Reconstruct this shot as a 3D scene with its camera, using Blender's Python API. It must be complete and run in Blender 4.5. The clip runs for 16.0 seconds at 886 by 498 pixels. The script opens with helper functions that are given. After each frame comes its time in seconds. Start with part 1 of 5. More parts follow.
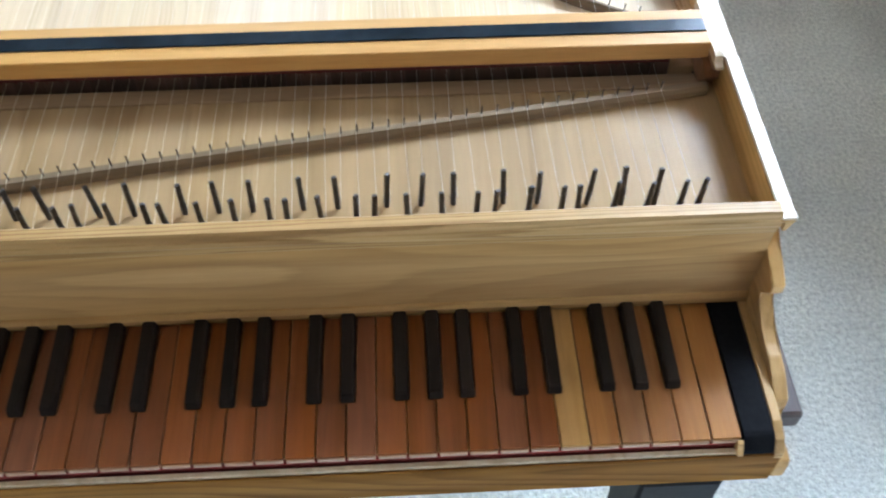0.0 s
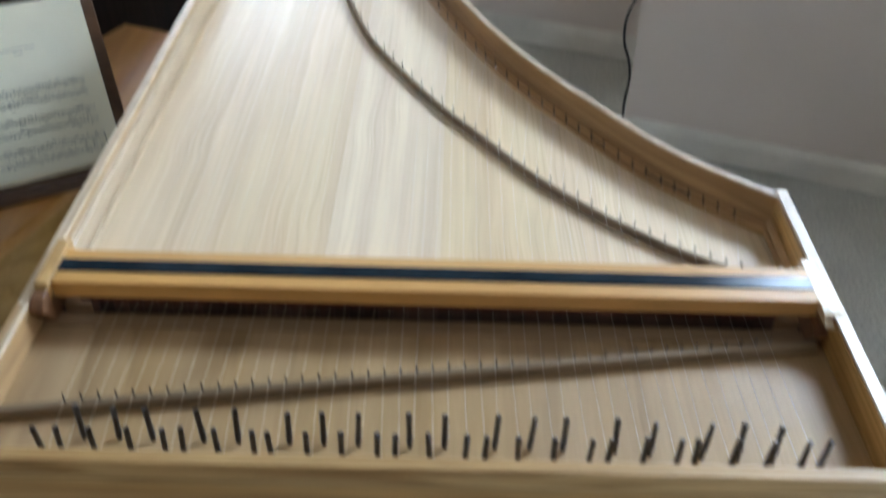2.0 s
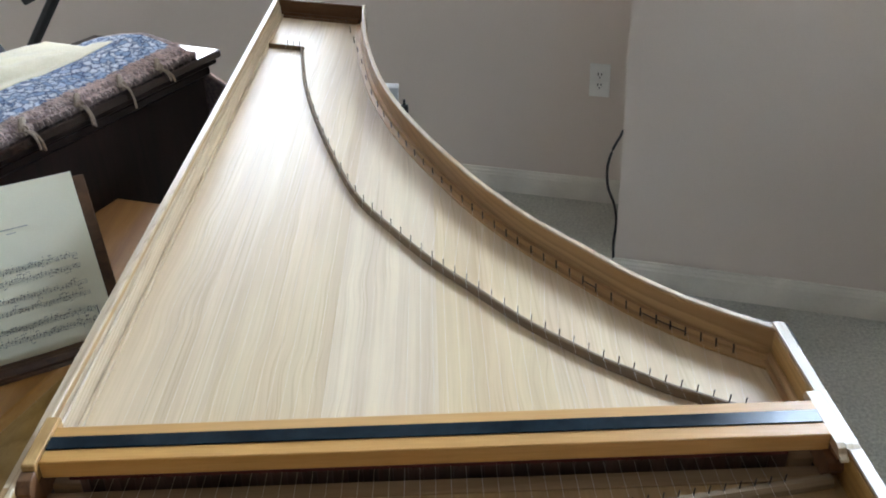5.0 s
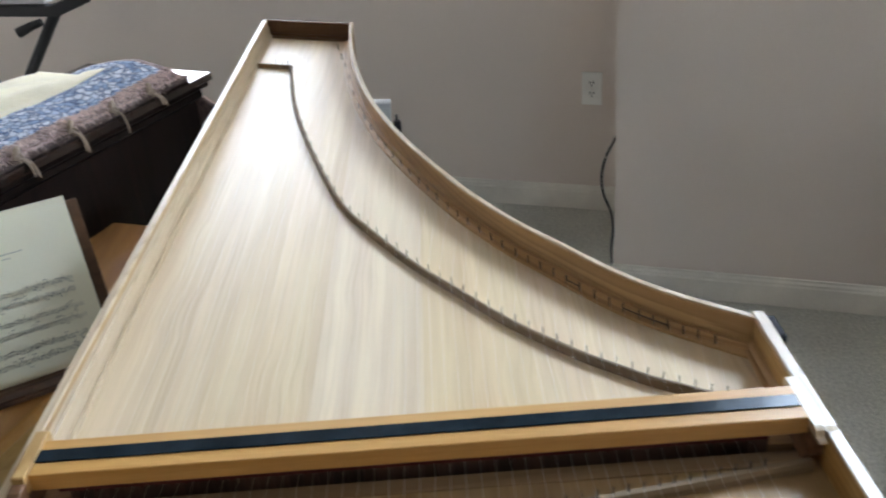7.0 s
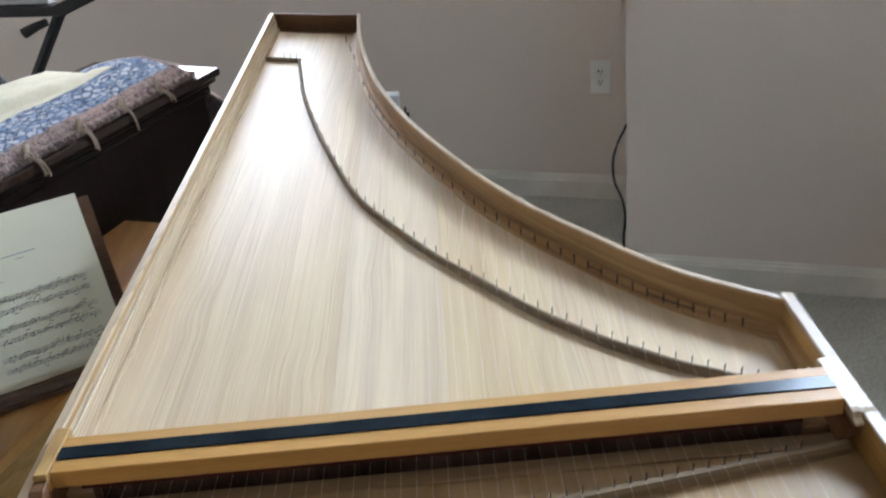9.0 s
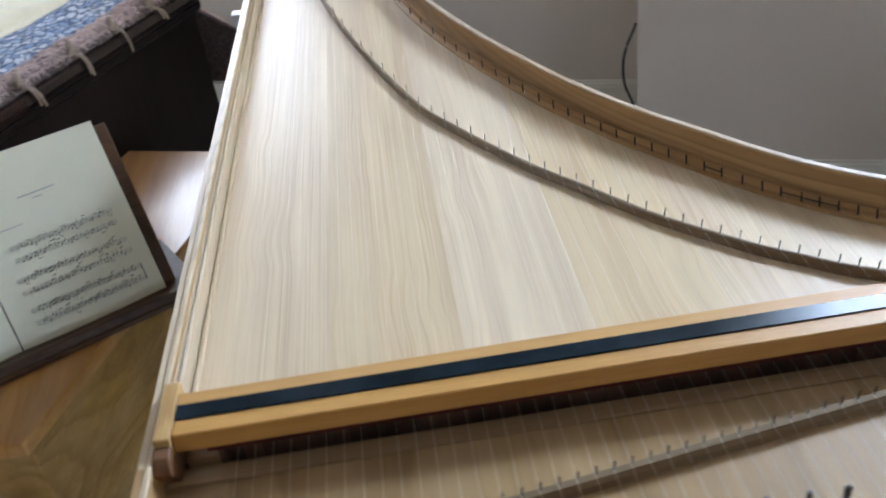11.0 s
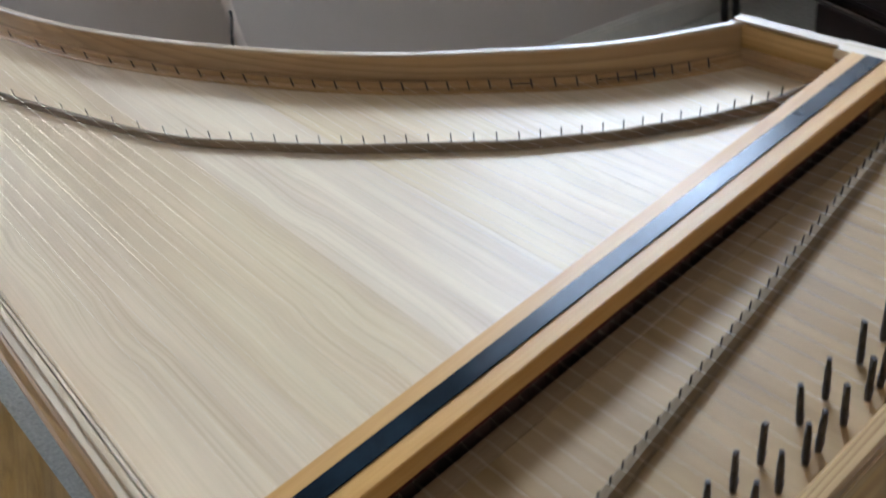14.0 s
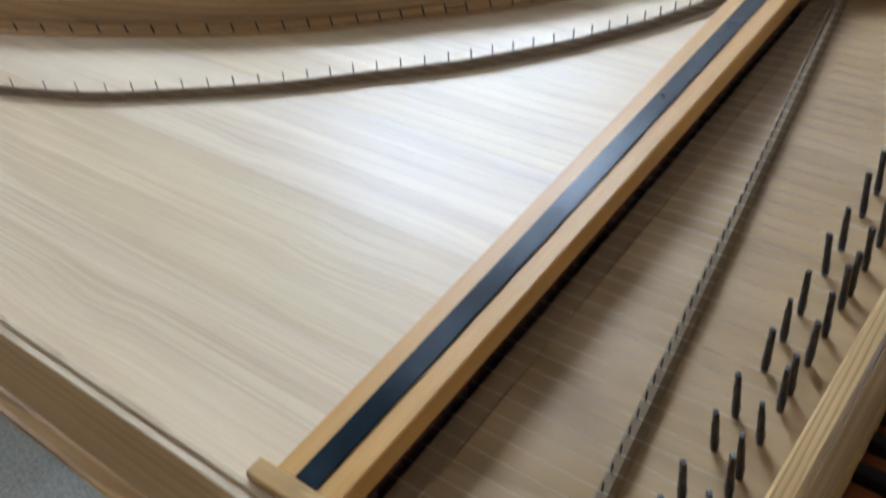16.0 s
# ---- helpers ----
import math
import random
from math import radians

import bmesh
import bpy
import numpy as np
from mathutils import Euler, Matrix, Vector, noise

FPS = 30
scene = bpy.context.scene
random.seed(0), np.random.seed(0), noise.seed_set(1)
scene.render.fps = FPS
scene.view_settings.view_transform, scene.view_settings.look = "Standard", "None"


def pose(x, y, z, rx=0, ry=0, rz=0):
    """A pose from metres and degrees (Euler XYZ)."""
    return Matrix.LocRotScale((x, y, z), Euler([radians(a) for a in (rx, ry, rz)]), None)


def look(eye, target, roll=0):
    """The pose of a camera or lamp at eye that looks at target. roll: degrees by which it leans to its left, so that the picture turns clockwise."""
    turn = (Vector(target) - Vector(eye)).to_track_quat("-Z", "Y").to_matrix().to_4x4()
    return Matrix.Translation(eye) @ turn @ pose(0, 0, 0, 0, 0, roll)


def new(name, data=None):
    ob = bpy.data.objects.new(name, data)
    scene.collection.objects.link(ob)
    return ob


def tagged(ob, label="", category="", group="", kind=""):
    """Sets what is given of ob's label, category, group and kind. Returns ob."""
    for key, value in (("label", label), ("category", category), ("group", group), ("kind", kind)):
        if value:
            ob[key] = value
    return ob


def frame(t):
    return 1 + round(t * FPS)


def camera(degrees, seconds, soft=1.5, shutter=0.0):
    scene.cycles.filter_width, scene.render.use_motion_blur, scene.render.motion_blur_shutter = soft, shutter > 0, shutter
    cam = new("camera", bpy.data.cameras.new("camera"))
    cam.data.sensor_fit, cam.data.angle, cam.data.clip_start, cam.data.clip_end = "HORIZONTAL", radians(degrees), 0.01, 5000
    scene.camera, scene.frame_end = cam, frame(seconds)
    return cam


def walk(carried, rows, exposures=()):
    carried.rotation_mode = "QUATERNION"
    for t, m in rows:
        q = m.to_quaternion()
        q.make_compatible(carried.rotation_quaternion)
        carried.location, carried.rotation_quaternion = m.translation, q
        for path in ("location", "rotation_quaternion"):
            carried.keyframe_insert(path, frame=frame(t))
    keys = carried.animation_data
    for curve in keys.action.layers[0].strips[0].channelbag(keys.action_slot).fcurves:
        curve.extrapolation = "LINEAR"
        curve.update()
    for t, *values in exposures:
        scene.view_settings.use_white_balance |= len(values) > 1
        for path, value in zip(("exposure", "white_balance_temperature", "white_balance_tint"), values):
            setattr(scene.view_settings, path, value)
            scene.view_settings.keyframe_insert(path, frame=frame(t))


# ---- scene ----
cam = camera(50.8, 16.0, 1.9, 1.0)
PATH = [
    (0, (0.42, -0.683, 1.58), (0.488, 0.542, 0.0), 0.3),
    (0.5, (0.437, -0.675, 1.581), (0.509, 0.526, -0.017), 1.3),
    (1, (0.438, -0.673, 1.582), (0.51, 0.575, 0.021), 2.4),
    (1.5, (0.412, -0.676, 1.58), (0.398, 0.733, 0.16), 0.7),
    (2, (0.355, -0.673, 1.583), (0.355, 0.899, 0.347), 1.5),
    (2.5, (0.346, -0.661, 1.571), (0.318, 0.987, 0.438), 0.6),
    (3, (0.342, -0.643, 1.574), (0.326, 1.036, 0.487), -0.9),
    (3.5, (0.348, -0.655, 1.583), (0.348, 1.085, 0.595), -1.1),
    (6, (0.36, -0.671, 1.575), (0.349, 1.092, 0.631), -3.0),
    (6.5, (0.366, -0.678, 1.573), (0.312, 1.1, 0.659), -4.4),
    (7, (0.387, -0.686, 1.57), (0.381, 1.084, 0.638), -4.4),
    (7.5, (0.4, -0.692, 1.569), (0.424, 1.075, 0.632), -4.3),
    (8, (0.387, -0.686, 1.565), (0.398, 1.082, 0.629), -4.5),
    (8.5, (0.373, -0.681, 1.562), (0.369, 1.094, 0.64), -5.3),
    (9, (0.371, -0.675, 1.556), (0.35, 1.091, 0.616), -5.8),
    (9.5, (0.367, -0.642, 1.537), (0.259, 1.065, 0.5), -6.5),
    (9.7, (0.361, -0.635, 1.526), (0.228, 1.042, 0.443), -5.9),
    (11.8, (0.143, -0.53, 1.51), (0.318, 1.123, 0.397), -9.5),
    (12, (0.15, -0.524, 1.512), (0.339, 1.089, 0.344), -9.9),
    (12.5, (0.115, -0.504, 1.507), (0.531, 1.08, 0.358), -11.1),
    (13, (0.079, -0.48, 1.497), (0.613, 1.02, 0.287), -11.3),
    (13.5, (0.021, -0.419, 1.482), (0.723, 1.021, 0.284), -14.9),
    (14, (-0.032, -0.393, 1.494), (0.786, 0.95, 0.259), -14.1),
    (14.5, (-0.086, -0.359, 1.477), (0.815, 0.913, 0.224), -13.9),
    (15, (-0.131, -0.308, 1.504), (0.922, 0.869, 0.280), -12.1),
    (15.5, (-0.141, -0.318, 1.488), (0.917, 0.813, 0.223), -12.7),
    (16, (-0.149, -0.311, 1.464), (0.894, 0.769, 0.143), -12.3),
]
walk(cam, [(t, look(eye, target, roll)) for t, eye, target, roll in PATH],
     [(0, 1.24, 6100, 14), (1.0, 1.34, 6100, 14), (1.5, 1.0, 6150, 13), (2.1, 0.52, 6080, 13), (7, 0.51, 6350, 14), (12, 0.43, 6080, 16), (14, 0.39, 6050, 16), (16, 0.39, 6100, 15)])

# ---- world and light ----
world = bpy.data.worlds.new("sky")
scene.world = world
world.use_nodes = True
wn = world.node_tree.nodes
sky = wn.new("ShaderNodeTexSky")
sky.sky_type, sky.sun_disc = "NISHITA", False
sky.sun_elevation, sky.sun_rotation = radians(42), radians(150)
world.node_tree.links.new(sky.outputs[0], wn["Background"].inputs[0])
wn["Background"].inputs[1].default_value = 0.12

# the room stands 19 degrees askew to the instrument: u along its far walls, v towards them
UA, VA = Vector((0.944, -0.330)), Vector((0.330, 0.944))
ROOM_TURN = -19.27


def room(u, v, z=0.0):
    p = UA * u + VA * v
    return Vector((p.x, p.y, z))


def window_or_fill_lamp(name, u, v, z, w, h, watts, colour, face):
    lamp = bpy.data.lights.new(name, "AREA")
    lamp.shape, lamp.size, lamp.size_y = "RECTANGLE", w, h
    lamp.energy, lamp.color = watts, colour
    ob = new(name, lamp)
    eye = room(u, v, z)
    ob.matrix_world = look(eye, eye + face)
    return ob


TO_ROOM = -Vector((VA.x, VA.y, 0))
window_or_fill_lamp("window_or_fill_light", -1.5, 2.80, 1.70, 1.0, 1.2, 42, (0.84, 0.92, 1.0), TO_ROOM)
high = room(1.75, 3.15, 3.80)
window_or_fill_lamp("window_or_fill_light", 1.75, 3.15, 3.80, 4.4, 3.2, 2150, (0.64, 0.81, 1.0), room(1.15, 0.1, 0.9) - high)
# low fill lamp added to brighten the carpet, not a known window
window_or_fill_lamp("window_or_fill_light", 2.07, -0.30, 0.66, 1.3, 0.8, 16, (0.46, 0.71, 1.0), -Vector((UA.x, UA.y, 0.9)))

# ---- materials ----


def nodes_of(name):
    m = bpy.data.materials.new(name)
    m.use_nodes = True
    nt = m.node_tree
    return m, nt.nodes, nt.links, nt.nodes["Principled BSDF"]


def add(n, kind, **values):
    node = n.new(kind)
    for key, value in values.items():
        node.inputs[key].default_value = value
    return node


def ramp(n, stops):
    r = n.new("ShaderNodeValToRGB")
    el = r.color_ramp.elements
    while len(el) < len(stops):
        el.new(0.5)
    for e, (pos, col) in zip(el, stops):
        e.position, e.color = pos, (*col, 1)
    return r


def wood(name, light, dark, axis="Y", fine=420.0, ring=26.0, rough=0.42, vary=0.10, ring_mix=0.5, coat=0.0,
         coords="Object", bump=0.08, warp=0.012, figure=0.4, cath=0.5, cath_n=20.0, cath_scale=5.5, length=0.10, gloss=0.5, coat_rough=0.12):
    """Long-grained wood: growth bands warped by slow noise, fine fibres, slow stains and a random shift for each piece."""
    m, n, l, b = nodes_of(name)
    tc = n.new("ShaderNodeTexCoord")
    info = n.new("ShaderNodeObjectInfo")
    shift = n.new("ShaderNodeVectorMath")
    shift.operation = "SCALE"
    shift.inputs["Scale"].default_value = 13.7
    comb = n.new("ShaderNodeCombineXYZ")
    for i in range(3):
        l.new(info.outputs["Random"], comb.inputs[i])
    l.new(comb.outputs[0], shift.inputs[0])
    start = n.new("ShaderNodeVectorMath")
    l.new(tc.outputs[coords], start.inputs[0])
    l.new(shift.outputs[0], start.inputs[1])
    along = {"X": (0.055, 1, 1), "Y": (1, 0.055, 1), "Z": (1, 1, 0.055)}[axis]
    st = n.new("ShaderNodeVectorMath")
    st.operation = "MULTIPLY"
    st.inputs[1].default_value = along
    l.new(start.outputs[0], st.inputs[0])
    slow = add(n, "ShaderNodeTexNoise", Scale=9.0, Detail=2.0, Roughness=0.45)
    l.new(st.outputs[0], slow.inputs["Vector"])
    warped = n.new("ShaderNodeVectorMath")
    warped.operation = "MULTIPLY_ADD"
    warped.inputs[1].default_value = (warp * 4, warp * 4, warp * 4)
    l.new(slow.outputs["Color"], warped.inputs[0])
    l.new(st.outputs[0], warped.inputs[2])
    rings = add(n, "ShaderNodeTexNoise", Scale=ring * 2.6, Detail=3.0, Roughness=0.55)
    l.new(warped.outputs[0], rings.inputs["Vector"])
    fibre = add(n, "ShaderNodeTexNoise", Scale=fine, Detail=3.0, Roughness=0.6)
    l.new(st.outputs[0], fibre.inputs["Vector"])
    mix = add(n, "ShaderNodeMix", Factor=1 - ring_mix)
    l.new(rings.outputs[0], mix.inputs["A"])
    l.new(fibre.outputs[0], mix.inputs["B"])
    mid = tuple(0.5 * (a + c) for a, c in zip(light, dark))
    broad = add(n, "ShaderNodeTexNoise", Scale=ring * 0.75, Detail=2.0, Roughness=0.5, Distortion=0.6)
    l.new(warped.outputs[0], broad.inputs["Vector"])
    grain = add(n, "ShaderNodeMix", Factor=figure)
    l.new(mix.outputs["Result"], grain.inputs["A"])
    l.new(broad.outputs[0], grain.inputs["B"])
    cr = ramp(n, [(0.34, dark), (0.48, mid), (0.60, light)])
    l.new(grain.outputs["Result"], cr.inputs[0])
    # plain-sawn figure: contour lines of a slow, long-drawn field, strong in some places and faint in others
    long_ = n.new("ShaderNodeVectorMath")
    long_.operation = "MULTIPLY"
    long_.inputs[1].default_value = {"X": (length, 1, 1), "Y": (1, length, 1), "Z": (1, 1, length)}[axis]
    l.new(start.outputs[0], long_.inputs[0])
    field = add(n, "ShaderNodeTexNoise", Scale=cath_scale, Detail=1.6, Roughness=0.38)
    l.new(long_.outputs[0], field.inputs["Vector"])
    jitter = n.new("ShaderNodeMath")
    jitter.operation = "MULTIPLY_ADD"
    jitter.inputs[1].default_value = 0.012
    l.new(fibre.outputs[0], jitter.inputs[0])
    l.new(field.outputs[0], jitter.inputs[2])
    rising = n.new("ShaderNodeMath")
    rising.operation = "MULTIPLY"
    rising.inputs[1].default_value = cath_n
    l.new(jitter.outputs[0], rising.inputs[0])
    ring_at = n.new("ShaderNodeMath")
    ring_at.operation = "FRACT"
    l.new(rising.outputs[0], ring_at.inputs[0])
    late = ramp(n, [(0.0, (0, 0, 0)), (0.45, (0.12, 0.12, 0.12)), (0.86, (1, 1, 1)), (1.0, (0, 0, 0))])
    l.new(ring_at.outputs[0], late.inputs[0])
    strong = n.new("ShaderNodeMapRange")
    strong.inputs["From Min"].default_value, strong.inputs["From Max"].default_value = 0.40, 0.66
    strong.inputs["To Min"].default_value, strong.inputs["To Max"].default_value = 0.32 * cath, cath
    l.new(slow.outputs[0], strong.inputs[0])
    depth = n.new("ShaderNodeMath")
    depth.operation = "MULTIPLY"
    l.new(late.outputs[0], depth.inputs[0])
    l.new(strong.outputs[0], depth.inputs[1])
    figured = n.new("ShaderNodeMix")
    figured.data_type = "RGBA"
    l.new(depth.outputs[0], figured.inputs[0])
    l.new(cr.outputs[0], figured.inputs[6])
    figured.inputs[7].default_value = (dark[0] * 0.62, dark[1] * 0.56, dark[2] * 0.50, 1)
    stain = add(n, "ShaderNodeTexNoise", Scale=5.0, Detail=3.0)
    l.new(start.outputs[0], stain.inputs["Vector"])
    hsv = n.new("ShaderNodeHueSaturation")
    val = n.new("ShaderNodeMapRange")
    val.inputs["From Min"].default_value, val.inputs["From Max"].default_value = 0.3, 0.7
    val.inputs["To Min"].default_value, val.inputs["To Max"].default_value = 1 - vary * 0.5, 1 + vary * 0.5
    l.new(stain.outputs[0], val.inputs[0])
    # boards of a slightly yellower or greyer tone lie side by side
    tone = add(n, "ShaderNodeTexNoise", Scale=11.0, Detail=2.0, Roughness=0.6)
    l.new(st.outputs[0], tone.inputs["Vector"])
    sat = n.new("ShaderNodeMapRange")
    sat.inputs["From Min"].default_value, sat.inputs["From Max"].default_value = 0.32, 0.68
    sat.inputs["To Min"].default_value, sat.inputs["To Max"].default_value = 0.94, 1.07
    l.new(tone.outputs[0], sat.inputs[0])
    l.new(sat.outputs[0], hsv.inputs["Saturation"])
    rnd = n.new("ShaderNodeMapRange")
    rnd.inputs["To Min"].default_value, rnd.inputs["To Max"].default_value = 1 - vary, 1 + vary
    l.new(info.outputs["Random"], rnd.inputs[0])
    mul = n.new("ShaderNodeMath")
    mul.operation = "MULTIPLY"
    l.new(val.outputs[0], mul.inputs[0])
    l.new(rnd.outputs[0], mul.inputs[1])
    l.new(mul.outputs[0], hsv.inputs["Value"])
    l.new(figured.outputs[2], hsv.inputs["Color"])
    l.new(hsv.outputs[0], b.inputs["Base Color"])
    rr = n.new("ShaderNodeMapRange")
    rr.inputs["To Min"].default_value, rr.inputs["To Max"].default_value = rough - 0.07, rough + 0.09
    l.new(stain.outputs[0], rr.inputs[0])
    l.new(rr.outputs[0], b.inputs["Roughness"])
    b.inputs["Specular IOR Level"].default_value = gloss
    b.inputs["Coat Weight"].default_value, b.inputs["Coat Roughness"].default_value = coat, coat_rough
    bp = add(n, "ShaderNodeBump", Strength=bump, Distance=0.001)
    l.new(mix.outputs["Result"], bp.inputs["Height"])
    l.new(bp.outputs[0], b.inputs["Normal"])
    return m


def speckled(name, a, c, scale=300.0, rough=0.8, gloss=0.5, bump=0.3, dist=0.002, metal=0.0, patch=6.0, patch_amount=0.12, sheen=0.0, smear=0.0):
    """Two colours mixed by fine noise, with slow patches over them and fine relief."""
    m, n, l, b = nodes_of(name)
    tc = n.new("ShaderNodeTexCoord")
    f = add(n, "ShaderNodeTexNoise", Scale=scale, Detail=4.0, Roughness=0.65)
    p = add(n, "ShaderNodeTexNoise", Scale=patch, Detail=3.0)
    l.new(tc.outputs["Object"], f.inputs["Vector"])
    l.new(tc.outputs["Object"], p.inputs["Vector"])
    cr = ramp(n, [(0.32, c), (0.66, a)])
    l.new(f.outputs[0], cr.inputs[0])
    hsv = n.new("ShaderNodeHueSaturation")
    mr = n.new("ShaderNodeMapRange")
    mr.inputs["From Min"].default_value, mr.inputs["From Max"].default_value = 0.3, 0.7
    mr.inputs["To Min"].default_value, mr.inputs["To Max"].default_value = 1 - patch_amount, 1 + patch_amount
    l.new(p.outputs[0], mr.inputs[0])
    l.new(mr.outputs[0], hsv.inputs["Value"])
    l.new(cr.outputs[0], hsv.inputs["Color"])
    l.new(hsv.outputs[0], b.inputs["Base Color"])
    b.inputs["Roughness"].default_value, b.inputs["Metallic"].default_value = rough, metal
    if smear > 0:
        sm = n.new("ShaderNodeMapRange")
        sm.inputs["From Min"].default_value, sm.inputs["From Max"].default_value = 0.38, 0.62
        sm.inputs["To Min"].default_value, sm.inputs["To Max"].default_value = rough, rough + smear
        l.new(p.outputs[0], sm.inputs[0])
        l.new(sm.outputs[0], b.inputs["Roughness"])
    b.inputs["Sheen Weight"].default_value = sheen
    b.inputs["Specular IOR Level"].default_value = gloss
    bp = add(n, "ShaderNodeBump", Strength=bump, Distance=dist)
    l.new(f.outputs[0], bp.inputs["Height"])
    l.new(bp.outputs[0], b.inputs["Normal"])
    return m


def spruce(name):
    """Quarter-sawn soundboard wood: close straight year rings that wander slowly, pinkish and creamy belts, a tone for each stave, thin oil finish."""
    m, n, l, b = nodes_of(name)

    def noise_at(vector, **values):
        node = add(n, "ShaderNodeTexNoise", **values)
        l.new(vector, node.inputs["Vector"])
        return node.outputs[0]

    def scaled(vector, factors):
        node = n.new("ShaderNodeVectorMath")
        node.operation = "MULTIPLY"
        node.inputs[1].default_value = factors
        l.new(vector, node.inputs[0])
        return node.outputs[0]

    def spread(value, a0, a1, b0, b1):
        node = n.new("ShaderNodeMapRange")
        for key, v in zip(("From Min", "From Max", "To Min", "To Max"), (a0, a1, b0, b1)):
            node.inputs[key].default_value = v
        l.new(value, node.inputs[0])
        return node.outputs[0]

    def maths(kind, a, c):
        node = n.new("ShaderNodeMath")
        node.operation = kind
        for i, v in enumerate((a, c)):
            if isinstance(v, float):
                node.inputs[i].default_value = v
            else:
                l.new(v, node.inputs[i])
        return node.outputs[0]

    def blend(fac, a, c):
        node = n.new("ShaderNodeMix")
        node.data_type = "RGBA"
        l.new(fac, node.inputs[0])
        for i, v in ((6, a), (7, c)):
            if isinstance(v, tuple):
                node.inputs[i].default_value = (*v, 1)
            else:
                l.new(v, node.inputs[i])
        return node.outputs[2]

    tc = n.new("ShaderNodeTexCoord").outputs["Object"]
    rand = n.new("ShaderNodeObjectInfo").outputs["Random"]
    comb = n.new("ShaderNodeCombineXYZ")
    l.new(maths("MULTIPLY", rand, 7.3), comb.inputs[0])
    l.new(maths("MULTIPLY", rand, 11.9), comb.inputs[1])
    start = n.new("ShaderNodeVectorMath")
    l.new(tc, start.inputs[0])
    l.new(comb.outputs[0], start.inputs[1])
    at = start.outputs[0]
    # the rings wander sideways, a little everywhere and much in a few places
    wander = noise_at(scaled(at, (6.0, 1.3, 1.0)), Scale=1.0, Detail=3.0, Roughness=0.5)
    eddy = noise_at(scaled(at, (11.0, 4.0, 1.0)), Scale=1.0, Detail=1.0)
    strong = spread(eddy, 0.52, 0.74, 0.007, 0.026)
    move = n.new("ShaderNodeCombineXYZ")
    l.new(maths("MULTIPLY", wander, strong), move.inputs[0])
    bent = n.new("ShaderNodeVectorMath")
    l.new(at, bent.inputs[0])
    l.new(move.outputs[0], bent.inputs[1])
    way = bent.outputs[0]
    rings = noise_at(scaled(way, (1.0, 0.006, 0.006)), Scale=430.0, Detail=1.5, Roughness=0.5)
    faint = noise_at(scaled(way, (1.0, 0.010, 0.010)), Scale=900.0, Detail=2.0, Roughness=0.6)
    belts = noise_at(scaled(way, (1.0, 0.05, 0.05)), Scale=34.0, Detail=2.0, Roughness=0.6)
    depth = noise_at(scaled(at, (1.0, 0.16, 1.0)), Scale=16.0, Detail=1.0)
    line = maths("MULTIPLY", spread(rings, 0.48, 0.66, 0.0, 1.0), spread(depth, 0.36, 0.66, 0.08, 0.50))
    base = blend(spread(belts, 0.38, 0.64, 0.0, 1.0), (0.735, 0.585, 0.382), (0.650, 0.495, 0.325))
    lined = blend(line, base, (0.490, 0.335, 0.182))
    speck = noise_at(scaled(at, (1.0, 0.12, 1.0)), Scale=60.0, Detail=4.0, Roughness=0.7)
    broad = noise_at(scaled(way, (26.0, 0.9, 1.0)), Scale=1.0, Detail=2.0, Roughness=0.5)
    tone = n.new("ShaderNodeHueSaturation")
    l.new(maths("MULTIPLY", maths("MULTIPLY", maths("MULTIPLY", spread(broad, 0.32, 0.68, 0.94, 1.05), spread(rand, 0.0, 1.0, 0.95, 1.05)), spread(faint, 0.3, 0.7, 0.965, 1.03)), spread(speck, 0.3, 0.7, 0.97, 1.03)), tone.inputs["Value"])
    l.new(spread(rand, 0.0, 1.0, 1.08, 0.90), tone.inputs["Saturation"])
    l.new(lined, tone.inputs["Color"])
    l.new(tone.outputs[0], b.inputs["Base Color"])
    l.new(spread(speck, 0.3, 0.7, 0.37, 0.46), b.inputs["Roughness"])
    b.inputs["Specular IOR Level"].default_value = 0.12
    b.inputs["Coat Weight"].default_value, b.inputs["Coat Roughness"].default_value, b.inputs["Coat IOR"].default_value = 0.09, 0.26, 1.4
    bp = add(n, "ShaderNodeBump", Strength=0.05, Distance=0.001)
    l.new(rings, bp.inputs["Height"])
    l.new(bp.outputs[0], b.inputs["Normal"])
    return m


PALE, PALE_D = (0.58, 0.385, 0.175), (0.40, 0.235, 0.09)
M_CASE = wood("pale_cypress", PALE, PALE_D, "Y", rough=0.45, ring_mix=0.65, cath=0.7, cath_n=26, cath_scale=9, gloss=0.25)
M_CASE_X = wood("pale_cypress_board", (0.47, 0.285, 0.112), (0.31, 0.162, 0.054), "X", rough=0.42, gloss=0.2, ring_mix=0.7, ring=16, warp=0.03, cath=1.0, cath_n=13, cath_scale=11, length=0.14)
# case cypress with the shade of the cheek's inner face in its colour
M_CHEEK = wood("shaded_cypress_cheek", (0.51, 0.32, 0.135), (0.33, 0.185, 0.066), "Y", rough=0.45, ring_mix=0.65, cath=0.7, cath_n=26, cath_scale=9, gloss=0.2)
M_FRONT = wood("brown_cypress_board", (0.33, 0.165, 0.043), (0.14, 0.058, 0.014), "X", rough=0.7, gloss=0.05, ring_mix=0.7, ring=16, warp=0.03, cath=0.85, cath_n=22, cath_scale=9)
M_CASE_UV = wood("bent_cypress", (0.55, 0.355, 0.168), (0.39, 0.23, 0.10), "X", rough=0.45, ring_mix=0.6, coords="UV", cath=0.6, cath_n=22, cath_scale=9, gloss=0.3)
